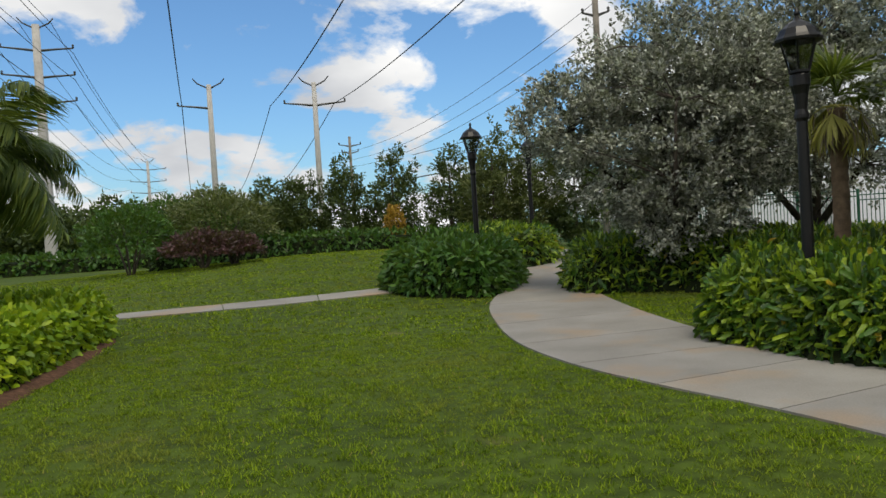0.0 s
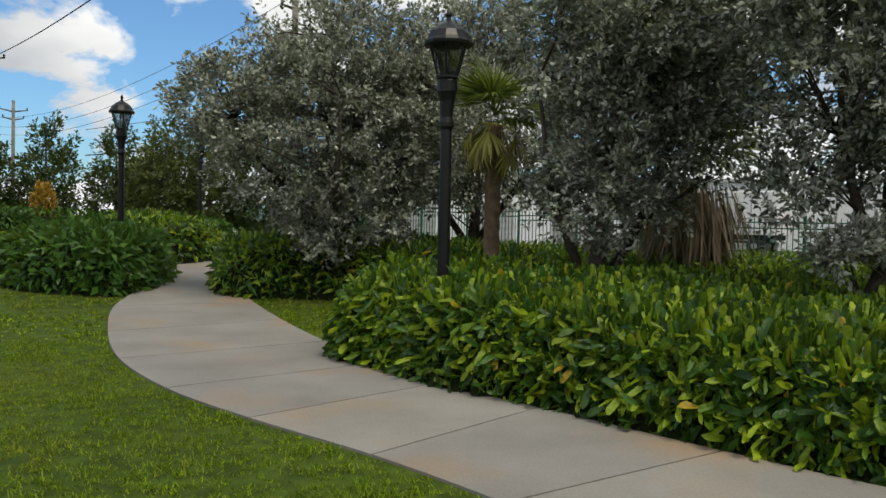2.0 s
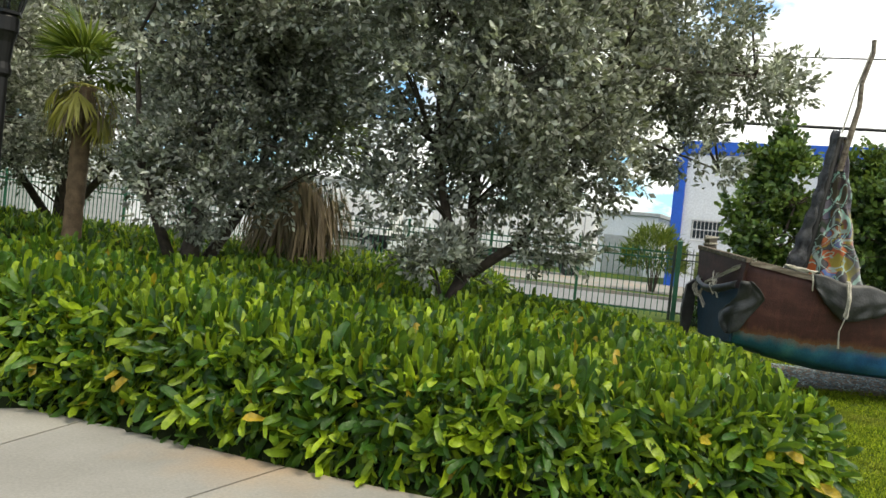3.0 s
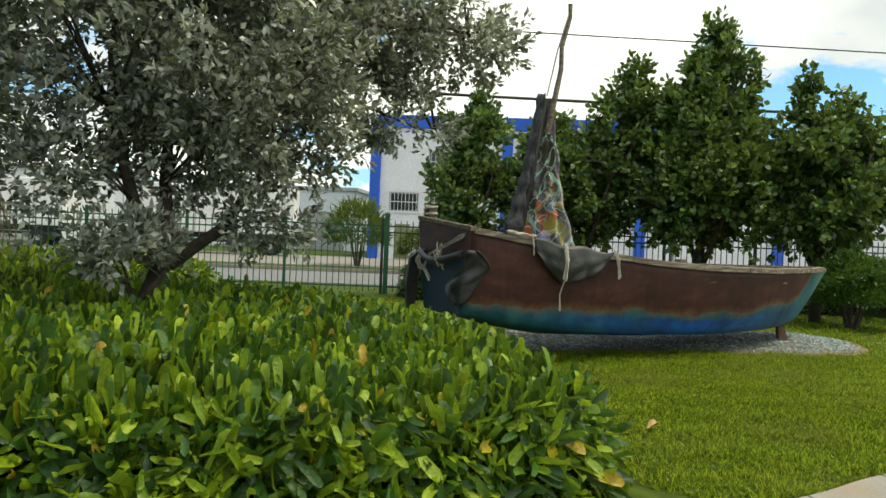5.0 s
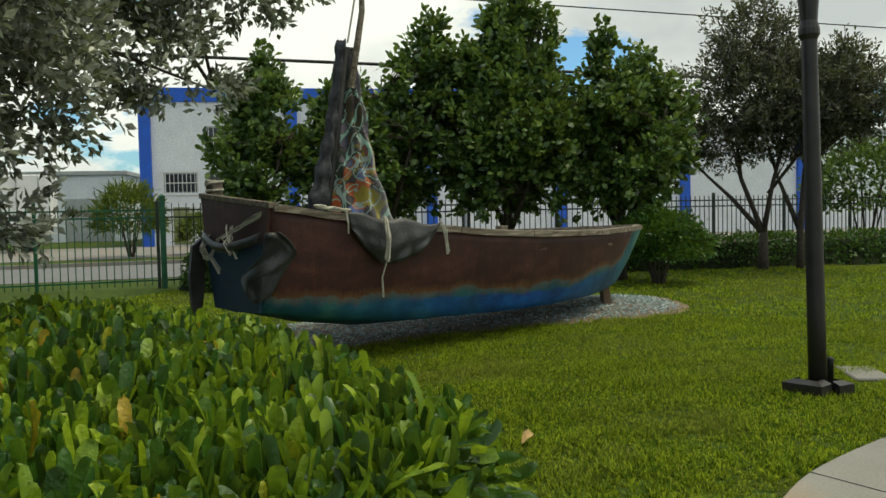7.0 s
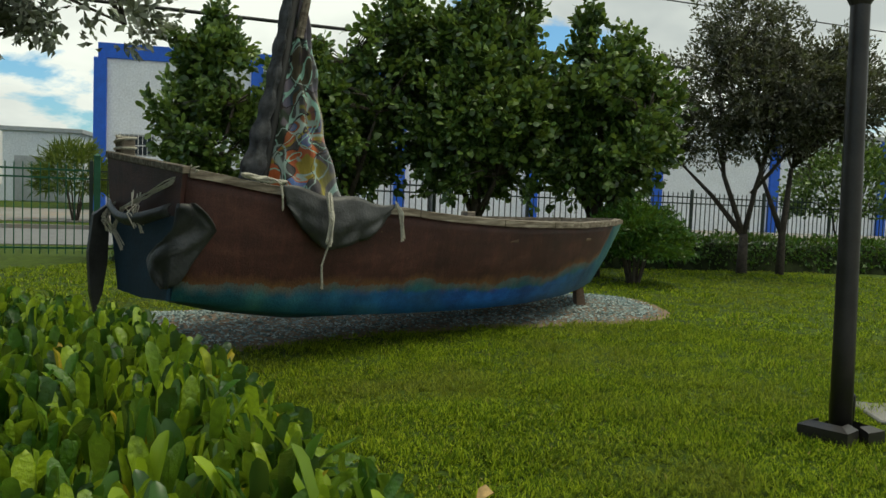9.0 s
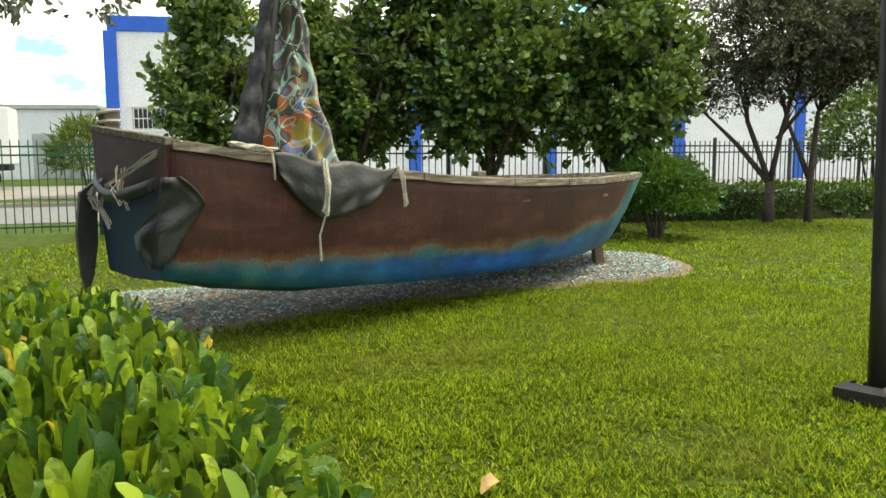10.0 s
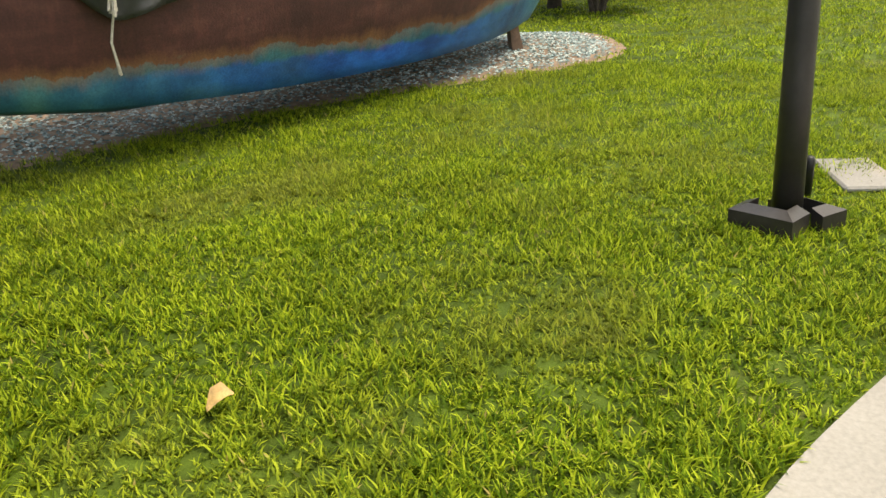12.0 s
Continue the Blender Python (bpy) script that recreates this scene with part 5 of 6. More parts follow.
    outline = [(-0.06, 1.3), (-0.04, 1.05), (-0.05, 0.8), (-0.09, 0.55), (-0.15, 0.38), (-0.19, 0.55), (-0.21, 0.9), (-0.17, 1.22)]
    f = bm.faces.new([bm.verts.new((x, 0.6, z)) for x, z in outline])
    r = bmesh.ops.extrude_face_region(bm, geom=[f])
    for v in [e for e in r["geom"] if isinstance(e, bmesh.types.BMVert)]:
        v.co.y += 0.05
    bmesh.ops.recalc_face_normals(bm, faces=bm.faces)
    part("rudder", bm, M_TARP, boat, "black rudder blade")
    # prop under the bow
    bm = bmesh.new()
    tube(bm, [(6.05, -0.12, 0.0), (6.0, -0.1, 0.36)], [0.1, 0.07], 4)
    part("prop", bm, M_INSIDE, boat, "short rust-red timber prop")
    return boat


boat = build_boat()


def draped(name, outline_fn, nu, nv, material, label, parent, thick=0.012):
    """A sheet of cloth or rubber given by a function of u and v, with a little thickness."""
    bm = bmesh.new()
    g = [[bm.verts.new(outline_fn(i / nu, j / nv)) for j in range(nv + 1)] for i in range(nu + 1)]
    for i in range(nu):
        for j in range(nv):
            bm.faces.new((g[i][j], g[i + 1][j], g[i + 1][j + 1], g[i][j + 1]))
    bmesh.ops.recalc_face_normals(bm, faces=bm.faces)
    bmesh.ops.solidify(bm, geom=bm.faces[:], thickness=thick)
    return part(name, bm, material, parent, label, smooth=True)


def side_mat(u, v):
    """Rubber sheet hung over the near rail in a sagging pouch."""
    s = 0.74 + 1.14 * u
    gy, g_z, *_ = boat_station(s)
    depth = (0.08 + 0.37 * math.sin(math.pi * min(1, max(0, (u * 0.92 + 0.06)))) ** 0.7 * (1.15 - 0.35 * u))
    fold = 0.045 * math.sin(u * 16 + v * 5) * v + 0.03 * math.sin(u * 7 - v * 9) * v
    y = -(gy + 0.05 + 0.045 * math.sin(math.pi * v) * math.sin(math.pi * u) + abs(fold) * 0.8)
    s2 = s + 0.16 * v * (0.5 - u)
    return (s2, y + 0.03 * v, g_z + 0.05 - depth * v + 0.02 * math.sin(u * 13))


draped("side_mat", side_mat, 34, 10, M_TARP, "black rubber mat slung over the rail", boat)


def stern_mat(u, v):
    """Stiff flap folded round the near quarter: l runs from the transom (below 0) to the side (above 0)."""
    z = 1.36 - 0.66 * v
    right = float(np.interp(v, (0, 0.12, 0.3, 0.45, 0.7, 1), (0.05, 0.13, 0.24, 0.19, 0.08, -0.01)))
    left = float(np.interp(v, (0, 0.3, 0.45, 0.65, 0.8, 1), (-0.02, -0.04, -0.1, -0.3, -0.2, -0.06)))
    l = left + (right - left) * u
    gy, g_z, cy, c_z, _ = boat_station(max(l, 0.0))
    wall = cy + (gy - cy) * max(0.0, (z - c_z) / (g_z - c_z)) ** 0.8
    puff = 0.04 + 0.04 * math.sin(u * 4 + v * 5) ** 2 + 0.03 * noise.noise((u * 4, v * 5, 2.0)) + 0.06 * max(0, l) * (1 - v) * 3
    if l >= 0:
        return (l, -(wall + puff), z)
    return (-0.06 - puff * min(1, -l * 8), -(wall + puff * max(0, 1 + l * 6) + l), z)


draped("stern_mat", stern_mat, 16, 16, M_TARP, "stiff black mat bent round the quarter", boat)


def stern_roll(u, v):
    """The mat's upper part slung across the transom."""
    y = 0.5 - 1.05 * u
    return (-0.08 - 0.1 * math.sin(math.pi * u) * (1 - 0.3 * v) - 0.03 * math.sin(v * 3), y, 1.36 - 0.1 * math.sin(math.pi * u) - 0.1 * v)


draped("stern_mat", stern_roll, 14, 6, M_TARP, "black mat slung across the transom", boat)


def rope(points, strands, spread, radius, seed, label, name="rope_lashing"):
    """A bundle of loose frayed strands along a line."""
    rng = random.Random(seed)
    bm = bmesh.new()
    for k in range(strands):
        o = [Vector((rng.uniform(-1, 1), rng.uniform(-1, 1), rng.uniform(-1, 1))) * spread for _ in points]
        tube(bm, [Vector(p) + d for p, d in zip(points, o)], radius, 4)
    return part(name, bm, M_ROPE, boat, label)


def rail_pt(s, out=0.06, drop=0.0):
    gy, g_z, *_ = boat_station(s)
    return (s, -(gy + out), g_z + 0.05 - drop)


rope([rail_pt(0.04, 0.03), (-0.06, -0.45, 1.5), (-0.1, -0.2, 1.4), (-0.14, 0.1, 1.3), (-0.16, 0.25, 1.12), (-0.15, 0.1, 0.98)], 8, 0.022, 0.006, 1, "frayed pale rope trailing over the stern")
rope([(-0.1, -0.05, 1.4), (-0.17, -0.12, 1.28), (-0.16, -0.2, 1.14)], 9, 0.05, 0.006, 2, "frayed pale rope trailing over the stern")
rope([(-0.05, 0.5, 1.32), (-0.14, 0.45, 1.2), (-0.12, 0.4, 1.1)], 6, 0.03, 0.008, 8, "frayed pale rope trailing over the stern")
rope([rail_pt(0.42 + 0.06 * i, 0.03, -0.02) for i in range(7)], 7, 0.018, 0.009, 3, "pale rope wound along the rail")
rope([rail_pt(0.72, 0.07), rail_pt(0.73, 0.08, 0.1), rail_pt(0.73, 0.07, 0.2)], 4, 0.012, 0.006, 4, "frayed rope end")
rope([rail_pt(1.14, 0.1), rail_pt(1.13, 0.18, 0.2), rail_pt(1.1, 0.17, 0.42)], 9, 0.022, 0.009, 5, "broad pale lashing hanging over the mat")
rope([rail_pt(1.1, 0.17, 0.42), rail_pt(1.08, 0.11, 0.6), rail_pt(1.12, 0.07, 0.8)], 3, 0.008, 0.006, 6, "thin string dangling from the lashing")
rope([rail_pt(1.88, 0.04, -0.02), rail_pt(1.93, 0.08, 0.08), rail_pt(1.96, 0.07, 0.3)], 7, 0.02, 0.007, 7, "frayed rope tassel on the rail")
# mast, crooked pole and stay, furled dark cloth and painted sail
bm = bmesh.new()
tube(bm, [(1.12, 0.2, 0.45), (1.16, 0.16, 1.4), (1.32, 0.12, 2.4), (1.48, 0.1, 3.35)], [0.045, 0.045, 0.04, 0.035], 8)
mast = part("mast", bm, M_DARK, boat, "dark mast bound with cloth", smooth=True)
bm = bmesh.new()
tube(bm, [(1.48, 0.05, 2.9), (1.55, 0.0, 3.4), (1.62, 0.0, 3.75), (1.62, 0.0, 4.05), (1.72, -0.02, 4.45), (1.71, -0.02, 4.62)], [0.04, 0.038, 0.034, 0.03, 0.028, 0.03], 7)
part("spar", bm, M_GUNWALE, boat, "crooked bare wooden spar")
bm = bmesh.new()
tube(bm, [(1.7, -0.02, 4.5), (1.58, 0.04, 4.0), (1.47, 0.08, 3.4)], 0.011, 5)
part("stay", bm, M_ROPE, boat)


def sail_sheet(u, v):
    """Narrow sail, wide at the foot; u across from mast to leech, v upwards."""
    foot, head = 0.58, 0.08
    w = foot + (head - foot) * v ** 0.85
    x = 1.18 + 0.32 * v + u * w
    z = 1.36 + 2.0 * v - 0.09 * u * (1 - v)
    y = 0.14 - 0.5 * u * (1 - v) ** 1.2 - 0.1 * math.sin(math.pi * u) * (1 - 0.5 * v) + 0.03 * math.sin(u * 17 + v * 9) + 0.02 * math.sin(v * 31 + u * 4)
    return (x, y, z)


draped("sail", sail_sheet, 26, 40, M_SAIL, "narrow sail painted with loops of green, orange, blue and pink", boat, 0.006)


def furl(u, v):
    a = 2 * math.pi * u
    z = 1.38 + 2.05 * v
    w = 0.05 + 0.22 * (1 - v) ** 2.4
    r = 1 + 0.25 * math.sin(a * 5 + v * 23) * 0.5 + 0.2 * math.sin(v * 47)
    return (1.13 + 0.34 * v - w * 0.5 + w * 0.55 * math.cos(a) * r, 0.16 + 0.08 * math.sin(a) * r, z + 0.02 * math.sin(a * 3))


draped("furled_cloth", furl, 18, 44, M_FURL := plain_mat("grey_net_cloth", (0.05, 0.053, 0.06), 0.85, 0, 0.7, 14, 0.9), "bunched dark grey cloth along the mast", boat, 0.006)

# gravel bed
def build_gravel():
    rng = np.random.default_rng(5)
    base = thing("gravel_bed", pose(0, 0, 0), "bed of pale blue-green and grey gravel under the boat", "gravel", kind="stuff")
    p = np.asarray(GRAVEL_POLY)
    x0, y0, x1, y1 = p[:, 0].min() - 0.7, p[:, 1].min() - 0.7, p[:, 0].max() + 0.7, p[:, 1].max() + 0.7
    gx, gy = np.meshgrid(np.arange(x0, x1, 0.1), np.arange(y0, y1, 0.1), indexing="ij")
    d = inside(GRAVEL_POLY, gx, gy)
    Z = 0.004 + 0.15 * smoothstep(-0.25, 1.3, d) - 0.03 * smoothstep(0.2, 0.45, -d)
    n0, n1 = gx.shape
    i, j = np.meshgrid(np.arange(n0 - 1), np.arange(n1 - 1), indexing="ij")
    a = (i * n1 + j).ravel()
    F = np.stack([a, a + n1, a + n1 + 1, a + 1], 1)
    keep = (d.ravel()[F] > -0.6).all(1)
    k = Mat("bare_earth", 0.95, spec=0.1)
    k.color(k.ramp(k.noise(9, 6), (0.3, (0.15, 0.11, 0.085)), (0.7, (0.3, 0.22, 0.16))))
    k.bump(k.noise(60, 4), 0.6, 0.02)
    link("bare_earth", mesh_of("bare_earth", np.stack([gx, gy, Z], -1).reshape(-1, 3), F[keep]), k.m, base, "strip of bare reddish earth")
    n = 62000
    x, y = rng.uniform(x0, x1, n), rng.uniform(y0, y1, n)
    d = inside(GRAVEL_POLY, x, y)
    keep = (d > -0.12) & (rng.uniform(0, 1, n) < 0.35 + smoothstep(-0.1, 0.25, d))
    x, y, d = x[keep], y[keep], d[keep]
    n = len(x)
    z = 0.006 + 0.15 * smoothstep(-0.25, 1.3, d) + rng.uniform(0, 0.012, n)
    s = rng.uniform(0.009, 0.023, n)
    octa = np.array([(1, 0, 0), (0, 1, 0), (-1, 0, 0), (0, -1, 0), (0, 0, 1), (0, 0, -1)], float)
    jit = 1 + rng.normal(size=(n, 6, 1)) * 0.25
    rot = rng.uniform(0, 6.28, n)
    q = octa[None] * jit * s[:, None, None] * np.array([1.2, 0.9, 0.6])
    c, sn = np.cos(rot)[:, None], np.sin(rot)[:, None]
    V = np.stack([q[..., 0] * c - q[..., 1] * sn + x[:, None], q[..., 0] * sn + q[..., 1] * c + y[:, None], q[..., 2] + z[:, None]], -1).reshape(-1, 3)
    f = np.array([(0, 1, 4), (1, 2, 4), (2, 3, 4), (3, 0, 4)])
    F = (f[None] + (np.arange(n) * 6)[:, None, None]).reshape(-1, 3)
    k = Mat("gravel_stone", 0.8, spec=0.3)
    k.color(k.ramp(k.island(), (0.0, (0.05, 0.07, 0.07)), (0.3, (0.13, 0.18, 0.18)), (0.65, (0.24, 0.31, 0.305)), (0.95, (0.46, 0.52, 0.5))))
    link("stones", mesh_of("stones", V, F, False), k.m, base)


build_gravel()

# mulch strip under the lime hedge
bm = bmesh.new()
edge_in = curve_pts([(-9.8, 9.5), (-8.75, 7.5), (-7.85, 5.75), (-7.2, 4.2), (-6.9, 2.6)], 8)
edge_out = curve_pts([(-9.35, 9.1), (-8.3, 7.2), (-7.4, 5.5), (-6.75, 4.0), (-6.4, 2.6)], 8)
a = [bm.verts.new((x - 0.4, y, gz(x, y) + 0.05)) for x, y in edge_in]
m_ = [bm.verts.new(((p[0] + q[0]) / 2, (p[1] + q[1]) / 2, gz(*p) + 0.055)) for p, q in zip(edge_in, edge_out)]
c_ = [bm.verts.new((x, y, gz(x, y) + 0.004)) for x, y in edge_out]
for i in range(len(a) - 1):
    bm.faces.new((a[i], m_[i], m_[i + 1], a[i + 1]))
    bm.faces.new((m_[i], c_[i], c_[i + 1], m_[i + 1]))
bmesh.ops.recalc_face_normals(bm, faces=bm.faces)
tagged(part("mulch_bed", bm, M_MULCH, smooth=True), "strip of dark reddish bark mulch in front of the lime hedge", "mulch", kind="stuff")

# ---- fence, street and buildings ----
FENCE_A, FENCE_D = Vector((15.9, 15.3)), Vector((0.682, -0.731))
FENCE_RZ = math.degrees(math.atan2(FENCE_D.y, FENCE_D.x))


def picket_mesh():
    bm = bmesh.new()
    box(bm, -0.01, -0.01, 0.06, 0.01, 0.01, 1.8, 0.0)
    top = bm.verts.new((0, 0, 1.84))
    v = [w for w in bm.verts if abs(w.co.z - 1.8) < 1e-4]
    f = [g for g in bm.faces if all(abs(w.co.z - 1.8) < 1e-4 for w in g.verts)]
    ring = list(f[0].verts)
    bmesh.ops.delete(bm, geom=f, context="FACES_ONLY")
    for i in range(4):
        bm.faces.new((ring[i], ring[(i + 1) % 4], top))
    me = bpy.data.meshes.new("picket")
    bm.to_mesh(me)
    bm.free()
    return me


def build_fence(start, end, material, label, singly):
    """Panels of pickets between posts, along the fence line."""
    pm = picket_mesh()
    pm.materials.append(material)
    bay = 2.4
    n = int(round((end - start) / bay))
    for i in range(n):
        s0 = start + i * bay
        o = FENCE_A + FENCE_D * s0
        base = thing("fence_panel", pose(o.x, o.y, gz(o.x, o.y), 0, 0, FENCE_RZ), label, "fence", "fence along the street")
        b = bmesh.new()
        box(b, -0.035, -0.035, 0, 0.035, 0.035, 1.86, 0.004)
        lathe(b, [(0.05, 1.86), (0.05, 1.885), (0.0, 1.92)], 4, turn=math.pi / 4)
        part("post", b, material, base)
        for z in (0.16, 1.52, 1.68):
            b = bmesh.new()
            box(b, 0.035, -0.018, z, bay - 0.035, 0.018, z + 0.035)
            part("rail", b, material, base)
        xs = [0.15 * k for k in range(1, 16)]
        if singly(s0):
            for x in xs:
                link("picket", pm, None, base).location = (x, 0, 0)
        else:
            b = bmesh.new()
            for x in xs:
                box(b, x - 0.01, -0.01, 0.06, x + 0.01, 0.01, 1.84)
            tagged(part("picket_panel", b, material, base), kind="stuff")


build_fence(-43.2, 0.0, M_FENCE_GREEN, "green-painted metal picket fence along the street", lambda s: s > -16)
build_fence(0.0, 43.2, M_FENCE, "dark metal picket fence behind the hedge", lambda s: 2 < s < 23)
o = FENCE_A
gate = thing("gate_post", pose(o.x + 0.05, o.y - 0.1, 0, 0, 0, FENCE_RZ), "thick green gate post in the picket fence", "gate post")
b = bmesh.new()
box(b, -0.06, -0.06, 0, 0.06, 0.06, 1.98, 0.008)
part("shaft", b, M_FENCE_GREEN, gate)
b = bmesh.new()
lathe(b, [(0.1, 1.98), (0.1, 2.0), (0.0, 2.05)], 4, turn=math.pi / 4)
part("cap", b, M_FENCE_GREEN, gate)
STREET = Matrix.Translation((FENCE_A.x, FENCE_A.y, 0)) @ pose(0, 0, 0, 0, 0, FENCE_RZ)


def street_slab(name, y0, y1, z, material, label, cat, x0=-120, x1=120):
    b = bmesh.new()
    box(b, x0, y0, -0.2, x1, y1, z, 0.0)
    tagged(part(name, b, material), label, cat, kind="structure").matrix_basis = STREET


street_slab("road", 3.2, 9.6, 0.015, M_ROAD, "grey asphalt street behind the fence", "road")
street_slab("kerb", 9.6, 9.8, 0.14, M_CONCRETE, "pale concrete kerb", "kerb")
street_slab("forecourt", 14.5, 28.0, 0.03, M_CONCRETE, "pale concrete forecourt", "pavement")

BLD = Matrix.Translation((35.2, 34.3, 0)) @ pose(0, 0, 0, 0, 0, math.degrees(math.atan2(-0.83, 0.555)))


def build_building():
    """White hall with blue pilasters and a blue parapet; x runs along the front, y goes back."""
    house = thing("commercial_building", BLD, "white two-storey commercial building with blue pilasters and a blue parapet", "building")
    W, H, D = 17.0, 7.7, 24.0
    holes = [(0.85, 2.85, 2.6, 3.95), (3.1, 2.85, 5.2, 3.95), (3.1, 5.2, 5.2, 6.4)]
    b = bmesh.new()
    xs = sorted({0.0, W} | {h[0] for h in holes} | {h[2] for h in holes})
    zs = sorted({0.0, H} | {h[1] for h in holes} | {h[3] for h in holes})
    for i in range(len(xs) - 1):
        for j in range(len(zs) - 1):
            mx, mz = (xs[i] + xs[i + 1]) / 2, (zs[j] + zs[j + 1]) / 2
            if not any(h[0] < mx < h[2] and h[1] < mz < h[3] for h in holes):
                box(b, xs[i], 0, zs[j], xs[i + 1], 0.25, zs[j + 1])
    bmesh.ops.remove_doubles(b, verts=b.verts, dist=1e-4)
    part("front_wall", b, M_WALL, house)
    b = bmesh.new()
    box(b, 0, 0.25, 0, 0.25, D, H)
    part("side_wall", b, M_WALL, house)
    b = bmesh.new()
    box(b, W - 0.25, 0.25, 0, W, D, H)
    part("side_wall", b, M_WALL, house)
    b = bmesh.new()
    box(b, 0.25, D - 0.25, 0, W - 0.25, D, H)
    part("back_wall", b, M_WALL, house)
    b = bmesh.new()
    box(b, -0.12, -0.12, H, W + 0.12, D + 0.12, H + 0.75, 0.02)
    part("parapet", b, M_BLUE, house, "bright blue parapet band")
    for k in range(3):
        b = bmesh.new()
        x = 7.65 * k
        box(b, x - 0.3, -0.22, 0, x + 0.3, -0.002, H, 0.01)
        part("pilaster", b, M_BLUE, house, "bright blue pilaster")
    for h in holes:
        win = part("window", box(bmesh.new(), h[0], 0.12, h[1], h[2], 0.14, h[3]), M_GLASS, house, "dark glazed window")
        b = bmesh.new()
        for x0, z0, x1, z1 in ((h[0], h[1], h[2], h[1] + 0.07), (h[0], h[3] - 0.07, h[2], h[3]), (h[0], h[1] + 0.07, h[0] + 0.07, h[3] - 0.07), (h[2] - 0.07, h[1] + 0.07, h[2], h[3] - 0.07), (h[0] + 0.07, (h[1] + h[3]) / 2 - 0.03, h[2] - 0.07, (h[1] + h[3]) / 2 + 0.03)):
            box(b, x0, 0.06, z0, x1, 0.12, z1)
        part("frame", b, M_GREY, win)
        b = bmesh.new()
        box(b, h[0] - 0.15, -0.06, h[1] - 0.12, h[2] + 0.15, -0.003, h[1] - 0.02, 0.01)
        part("sill", b, M_WALL, win)
        b = bmesh.new()
        n = 9
        for k in range(n + 1):
            x = h[0] - 0.1 + (h[2] - h[0] + 0.2) * k / n
            box(b, x - 0.012, -0.1, h[1] - 0.1, x + 0.012, -0.08, h[3] + 0.1)
        for z in (h[1] - 0.08, (h[1] + h[3]) / 2, h[3] + 0.06):
            box(b, h[0] - 0.1, -0.085, z, h[2] + 0.1, -0.07, z + 0.02)
        part("window_grille", b, M_WHITE, win)
    for x in (1.3, 3.0, 4.4):
        b = bmesh.new()
        box(b, x, -0.05, 0.1, x + 0.85, -0.003, 2.1, 0.01)
        part("door", b, M_PANEL, house, "olive green door panel")


M_PANEL = plain_mat("olive_door", (0.2, 0.22, 0.1), 0.6, 0, 0.15, 3, 0.1)
build_building()


def low_building(m, w, d, h, label, blue=False):
    base = thing("warehouse", m, label, "building")
    b = bmesh.new()
    box(b, 0, 0, 0, w, d, h, 0.03)
    part("wall_shell", b, M_WALL, base)
    b = bmesh.new()
    box(b, -0.2, -0.2, h, w + 0.2, d + 0.2, h + 0.3, 0.03)
    part("roof", b, M_GREY, base)
    for k in range(6 if blue else 0):
        b = bmesh.new()
        box(b, 5.35 + 7.65 * k, -0.22, 0, 5.95 + 7.65 * k, -0.004, h - 0.02, 0.01)
        part("pilaster", b, M_BLUE, base, "bright blue pilaster")
    for k in range(0 if blue else int(w / 6)):
        b = bmesh.new()
        box(b, 2 + 6 * k, -0.05, 0.05, 5.2 + 6 * k, -0.004, 3.0, 0.02)
        door = part("roller_door", b, M_GREY, base)
        for j in range(6):
            bb = bmesh.new()
            box(bb, 2.02 + 6 * k, -0.075, 0.3 + j * 0.45, 5.18 + 6 * k, -0.052, 0.36 + j * 0.45)
            part("slat", bb, M_GREY, door)


low_building(BLD @ pose(-34, 14, 0), 30, 15, 4.6, "long low white warehouse across the street")
low_building(BLD @ pose(17.3, 0.1, 0), 50, 15, 5.9, "low white warehouse wing with blue pilasters and a grey roof", True)
low_building(pose(-2, 62, 0, 0, 0, -12), 34, 12, 4.8, "pale low building far behind the trees")


def trailer(m, label):
    """A white box trailer on its wheels."""
    base = thing("box_trailer", m, label, "trailer")
    b = bmesh.new()
    box(b, 0, 0, 1.15, 9.5, 2.5, 3.7, 0.04)
    body = part("box", b, M_WHITE, base)
    for k in range(10):
        b = bmesh.new()
        box(b, 0.4 + k * 0.95, -0.025, 1.2, 0.46 + k * 0.95, -0.003, 3.6)
        part("seam", b, M_GREY, body)
    b = bmesh.new()
    box(b, 0.2, 0.4, 0.85, 9.3, 2.1, 1.146)
    part("chassis", b, M_DARK, base)
    for x in (1.2, 2.4, 8.2):
        for y in (0.15, 2.1):
            b = bmesh.new()
            lathe(b, [(0.2, 0.0), (0.46, 0.02), (0.5, 0.08), (0.5, 0.2), (0.46, 0.26), (0.2, 0.28)], 18)
            w = part("wheel", b, M_DARK, base)
            w.matrix_basis = pose(x, y + 0.28, 0.5, 90)
            b = bmesh.new()
            lathe(b, [(0.19, -0.01), (0.19, 0.285), (0.05, 0.3)], 12)
            part("rim", b, M_GREY, w)
    b = bmesh.new()
    box(b, 0.4, -0.02, 0.65, 9.0, 0.02, 0.8)
    part("side_guard", b, M_DARK, base)


trailer(STREET @ pose(-14.5, 24.0, 0.03), "white box trailer parked across the street")
trailer(STREET @ pose(-27.0, 24.6, 0.03), "white box trailer parked across the street")
shrub("shrub", 26.3, 26.6, 1.2, 1.2, 2.7, M_PALM, "loose green palm-like shrub by the street", (0.45, 0.06), 2200, 61, "lance")
shrub("shrub", 28.6, 24.8, 1.0, 1.0, 1.6, M_PALM, "loose green shrub by the street", (0.4, 0.06), 1500, 62, "lance")
shrub("shrub", 29.5, 0.8, 1.6, 1.6, 3.4, M_FIG, "broad green shrub behind the fence", (0.14, 0.09), 4000, 63)


